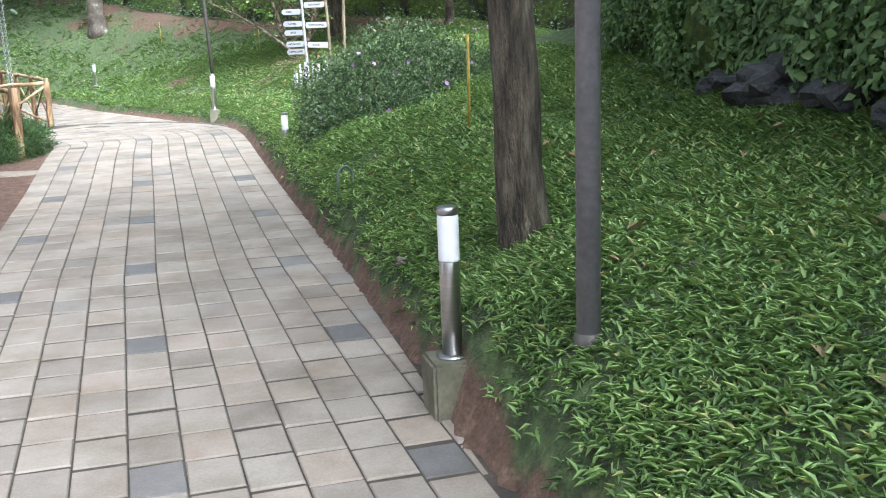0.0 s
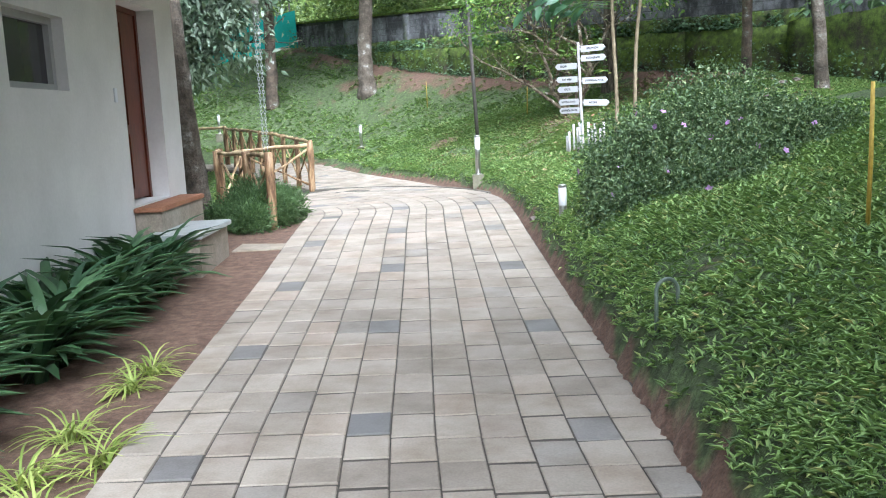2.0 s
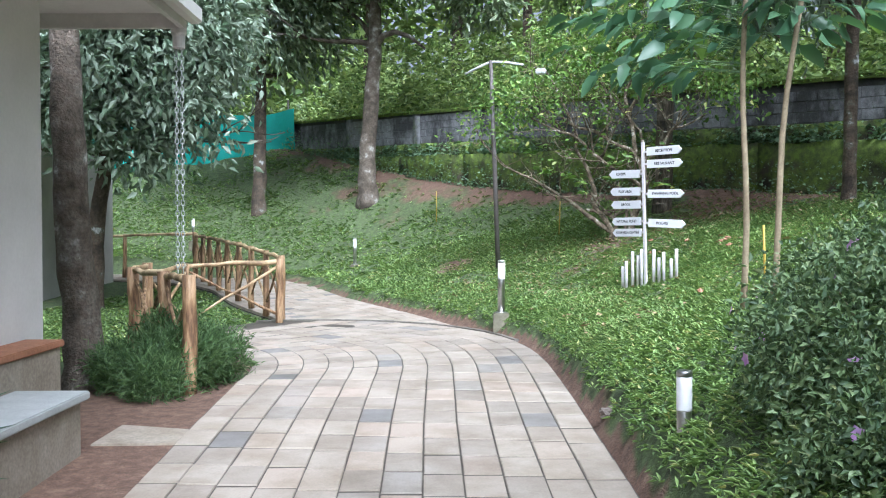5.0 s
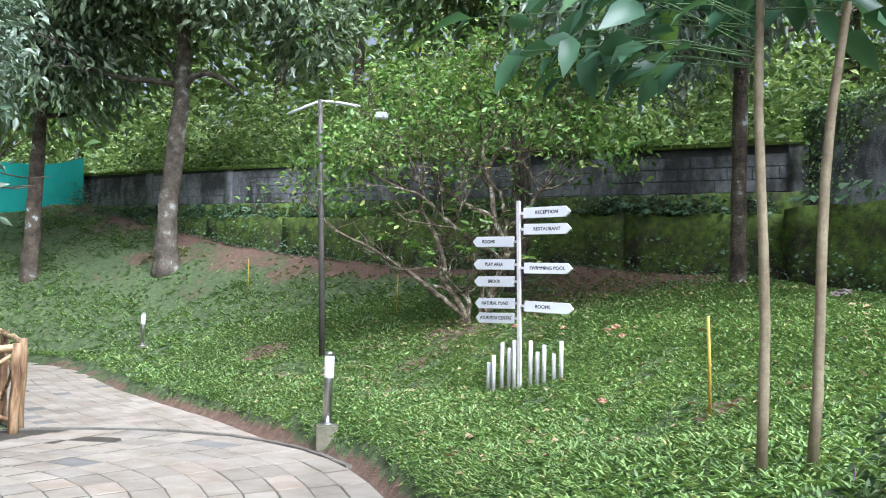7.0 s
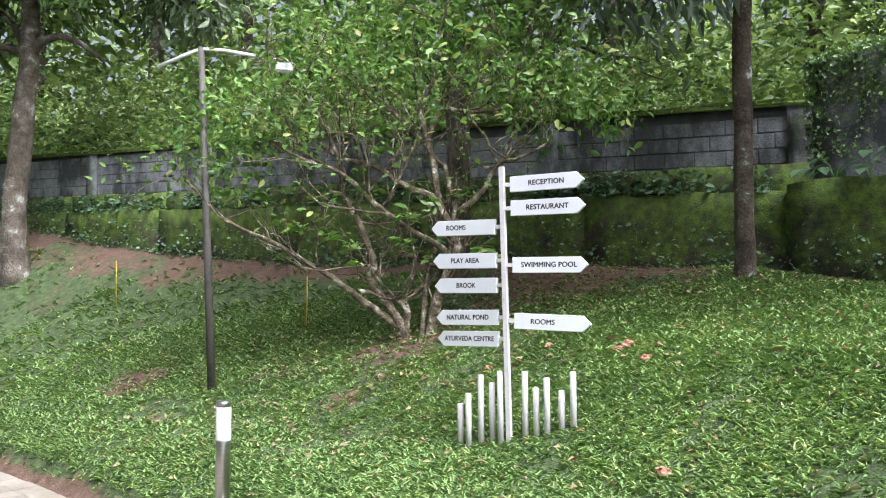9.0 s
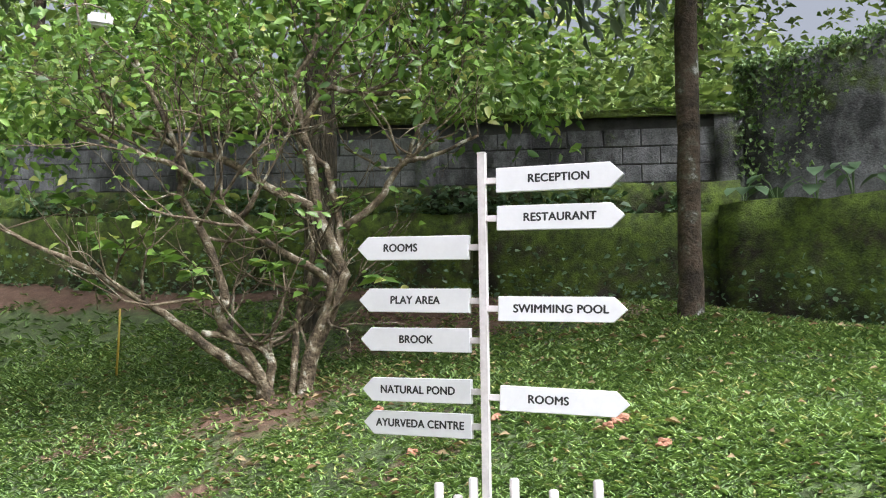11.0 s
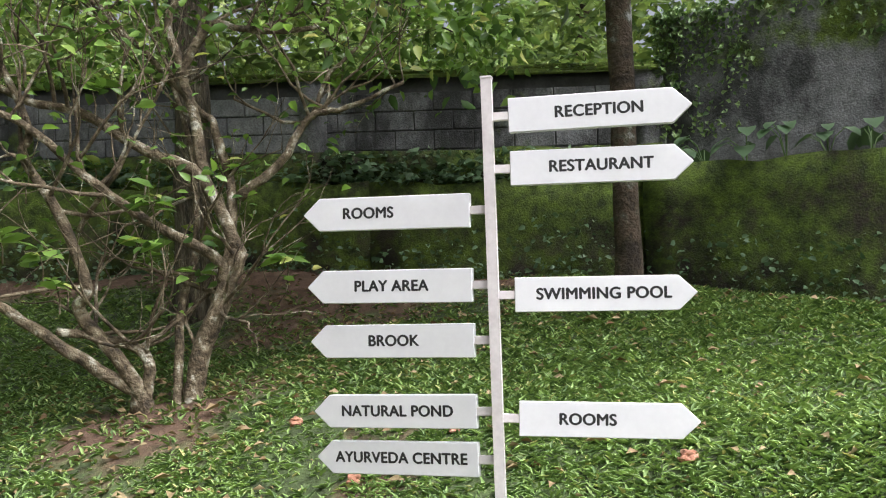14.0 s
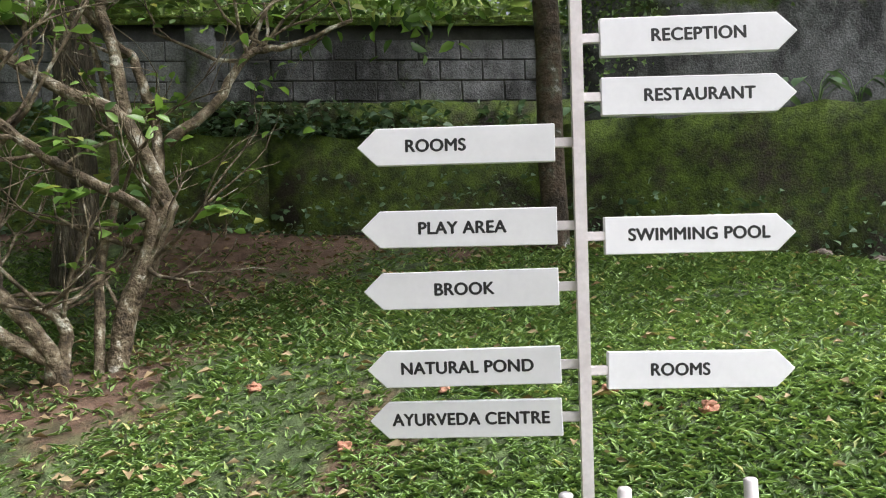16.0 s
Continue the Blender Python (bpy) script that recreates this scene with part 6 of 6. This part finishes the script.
# ---------- plants on the walls ----------
def build_wall_plants():
    n = 5200
    u = RNG.uniform(0.0, 5.5, n)
    hang = RNG.uniform(0, 1, n) ** 2 * (0.25 + 0.45 * np.abs(np.sin(u * 2.3)))
    p = WC + D2 * u[:, None] + FR * RNG.uniform(-0.12, 0.05, (n, 1))
    z = 4.46 + 0.094 * u - hang + RNG.uniform(-0.02, 0.12, n)
    edge = RNG.uniform(0, 1, n) < 0.14
    u2 = RNG.uniform(-0.1, 0.9, n) ** 2
    p2 = WC + D2 * u2[:, None] + FR * 0.03
    p = np.where(edge[:, None], p2, p)
    z = np.where(edge, 4.5 - 1.2 * RNG.uniform(0, 1, n) ** 1.6, z)
    ln = RNG.uniform(0.03, 0.07, n)
    me = leaves_mesh("hanging_creeper", np.column_stack([p, z]), rand_dirs(n) + np.array([*FR * 0.5, -0.5]), rand_dirs(n, 0, 1) + np.array([*FR, 0.2]), ln, ln * 0.8, M_IVY)
    tagged(new("hanging_creeper", me), "small-leaved creeper hanging from the top of the tall wall", "creeper", kind="stuff")
    n = 4200
    s = RNG.uniform(0, 22, n)
    p = wall_pt(0) + WD * s[:, None] + WB * RNG.uniform(-0.08, 0.2, (n, 1))
    ln = RNG.uniform(0.025, 0.06, n)
    me = leaves_mesh("coping_moss", np.column_stack([p, 4.05 + 0.053 * s + RNG.uniform(-0.04, 0.03, n)]), rand_dirs(n), rand_dirs(n, 0.2, 1), ln, ln * 0.6, M_CITRUS)
    tagged(new("coping_moss", me), "bright moss and ferns along the wall coping", "moss", kind="stuff")
    n = 3600
    s = RNG.uniform(-5.5, 21, n)
    right = s < 0
    p = np.where(right[:, None], WC + FR * 0.45 + D2 * (-s[:, None]), wall_pt(0) + WD * s[:, None] + WB * -0.30)
    p = p + np.where(right[:, None], FR, -WB) * RNG.uniform(0.0, 0.1, (n, 1))
    zb = ground_z(p[:, 0], p[:, 1])
    ln = RNG.uniform(0.03, 0.085, n)
    me = leaves_mesh("wall_weeds", np.column_stack([p, zb + RNG.uniform(0, 1, n) ** 2.4 * 0.6]), rand_dirs(n, -0.4, 0.8), rand_dirs(n, 0.2, 1), ln, ln * 0.7, M_TARO, rich=True)
    tagged(new("wall_weeds", me), "small weeds growing from the mossy footing", "weeds", kind="stuff")
    n = 7000
    s = RNG.uniform(0.4, 21, n)
    tuft = np.sin(s * 3.1 + 2 * np.sin(s * 1.3)) > RNG.uniform(-1.2, 1.0, n)
    p = wall_pt(0) + WD * s[:, None] + WB * RNG.uniform(-0.3, -0.1, (n, 1))
    ln = RNG.uniform(0.04, 0.13, n)
    z = 2.95 + 0.044 * s + RNG.uniform(-0.06, 1, n) ** 2 * 0.3
    me = leaves_mesh("ledge_weeds", np.column_stack([p, z])[tuft], (rand_dirs(n, -0.3, 0.7) - np.array([*WB * 0.4, 0.1]))[tuft], rand_dirs(n, 0.3, 1)[tuft], ln[tuft], ln[tuft] * 0.6, M_TARO, rich=True)
    tagged(new("ledge_weeds", me), "ferns and weeds rooted on the mossy ledge of the wall", "weeds", kind="stuff")
    for k in range(16):
        u = 0.1 + k * 0.34
        q = WC + D2 * u + FR * random.uniform(0.12, 0.3)
        z = 2.97 + 0.003 * u
        t = thing("taro_plant", (q[0], q[1], z), "arrow-leaved plant growing on the wall ledge", "plant", "plants on the ledge")
        pos, way = [], []
        for _ in range(5):
            a = random.uniform(0, 2 * math.pi)
            e = Vector((math.cos(a) * 0.16, math.sin(a) * 0.16, random.uniform(0.16, 0.36)))
            part("stalk", Acc().tube([(0, 0, 0), (e.x * 0.4, e.y * 0.4, e.z * 0.7), tuple(e)], [0.006, 0.005, 0.004], 5, False), M_FINE, t, "", True)
            pos.append(e - Vector((e.x, e.y, 0)) * 0.2)
            way.append((e.x + FR[0] * 0.1, e.y + FR[1] * 0.1, -0.05))
        for q, w in zip(pos, way):
            ln = RNG.uniform(0.16, 0.3)
            part("leaf", leaves_mesh("leaf", [q], [w], [(0.0, 0.0, 1.0)], ln, ln * 0.68, M_TARO, 0.1, 0.3, True), M_TARO, t)


build_wall_plants()


# ---------- small things on the ground ----------
def build_litter():
    for x, y, s in ((-1.26, 19.38, 0.062), (-1.33, 19.36, 0.045), (-1.23, 18.93, 0.05), (-2.36, 20.7, 0.045), (-2.3, 19.9, 0.04), (-1.55, 17.25, 0.05), (-1.8, 19.9, 0.04)):
        stone("brick_fragment", x, y, gz(x, y) + s * 0.35, s, 0.7, M_BRICK, "broken lump of red brick lying in the grass", "brick lump", "brick lumps in the lawn")
    for x, y, s in ((-2.08, 12.75, 0.085), (-2.45, 13.5, 0.05), (0.25, 4.9, 0.05), (1.1, 19.6, 0.09), (1.4, 20.2, 0.1), (1.35, 3.05, 0.03)):
        stone("field_stone", x, y, gz(x, y) + s * 0.3, s, 0.6, M_STONEM, "rough brown stone in the soil edge", "stone", "loose stones")
    n = 9000
    x, y = RNG.uniform(-6.5, 1.8, n), RNG.uniform(15.0, 24.5, n)
    w = 0.25 + np.exp(-((x + 2.9) ** 2 + (y - 21.3) ** 2) / 2.5) + 0.8 * np.exp(-((x + 1.0) ** 2 + (y - 23.3) ** 2) / 2.0)
    ok = (edge_dist(x, y) > 0.3) & (RNG.uniform(0, 1.3, n) < w)
    x, y = x[ok], y[ok]
    ln = RNG.uniform(0.025, 0.075, len(x))
    me = leaves_mesh("leaf_litter", np.column_stack([x, y, ground_z(x, y) + RNG.uniform(0.008, 0.035, len(x))]), rand_dirs(len(x), -0.1, 0.3), rand_dirs(len(x), 0.5, 1), ln, ln * 0.5, M_DRY, 0.3, 0.2)
    tagged(new("leaf_litter", me), "brown scraps of dead leaf scattered in the lawn", "leaf litter", kind="stuff")
    rnd = np.random.default_rng(11)
    for k in range(120):
        near = k < 26
        x, y = (rnd.uniform(0.7, 2.3), rnd.uniform(1.6, 6.5)) if near else (rnd.uniform(-5, 1.2), rnd.uniform(15.5, 23.5))
        if k > 95:
            x, y = rnd.uniform(-2.4, 0.2), rnd.uniform(6, 13)
        if edge_dist(x, y) < 0.15:
            continue
        ln = rnd.uniform(0.06, 0.14)
        a = rnd.uniform(0, 6.28)
        me = leaves_mesh("fallen_leaf", [(0, 0, 0)], [(math.cos(a), math.sin(a), 0.15)], [(rnd.uniform(-0.3, 0.3), rnd.uniform(-0.3, 0.3), 1)], ln, ln * 0.42, M_DRY, 0.3, 0.2)
        ob = new("fallen_leaf", me)
        ob.matrix_world = pose(x, y, gz(x, y) + 0.03, 0, 0, 0)
        tagged(ob, "curled dry brown leaf lying on the grass", "leaf", "fallen leaves")


build_litter()
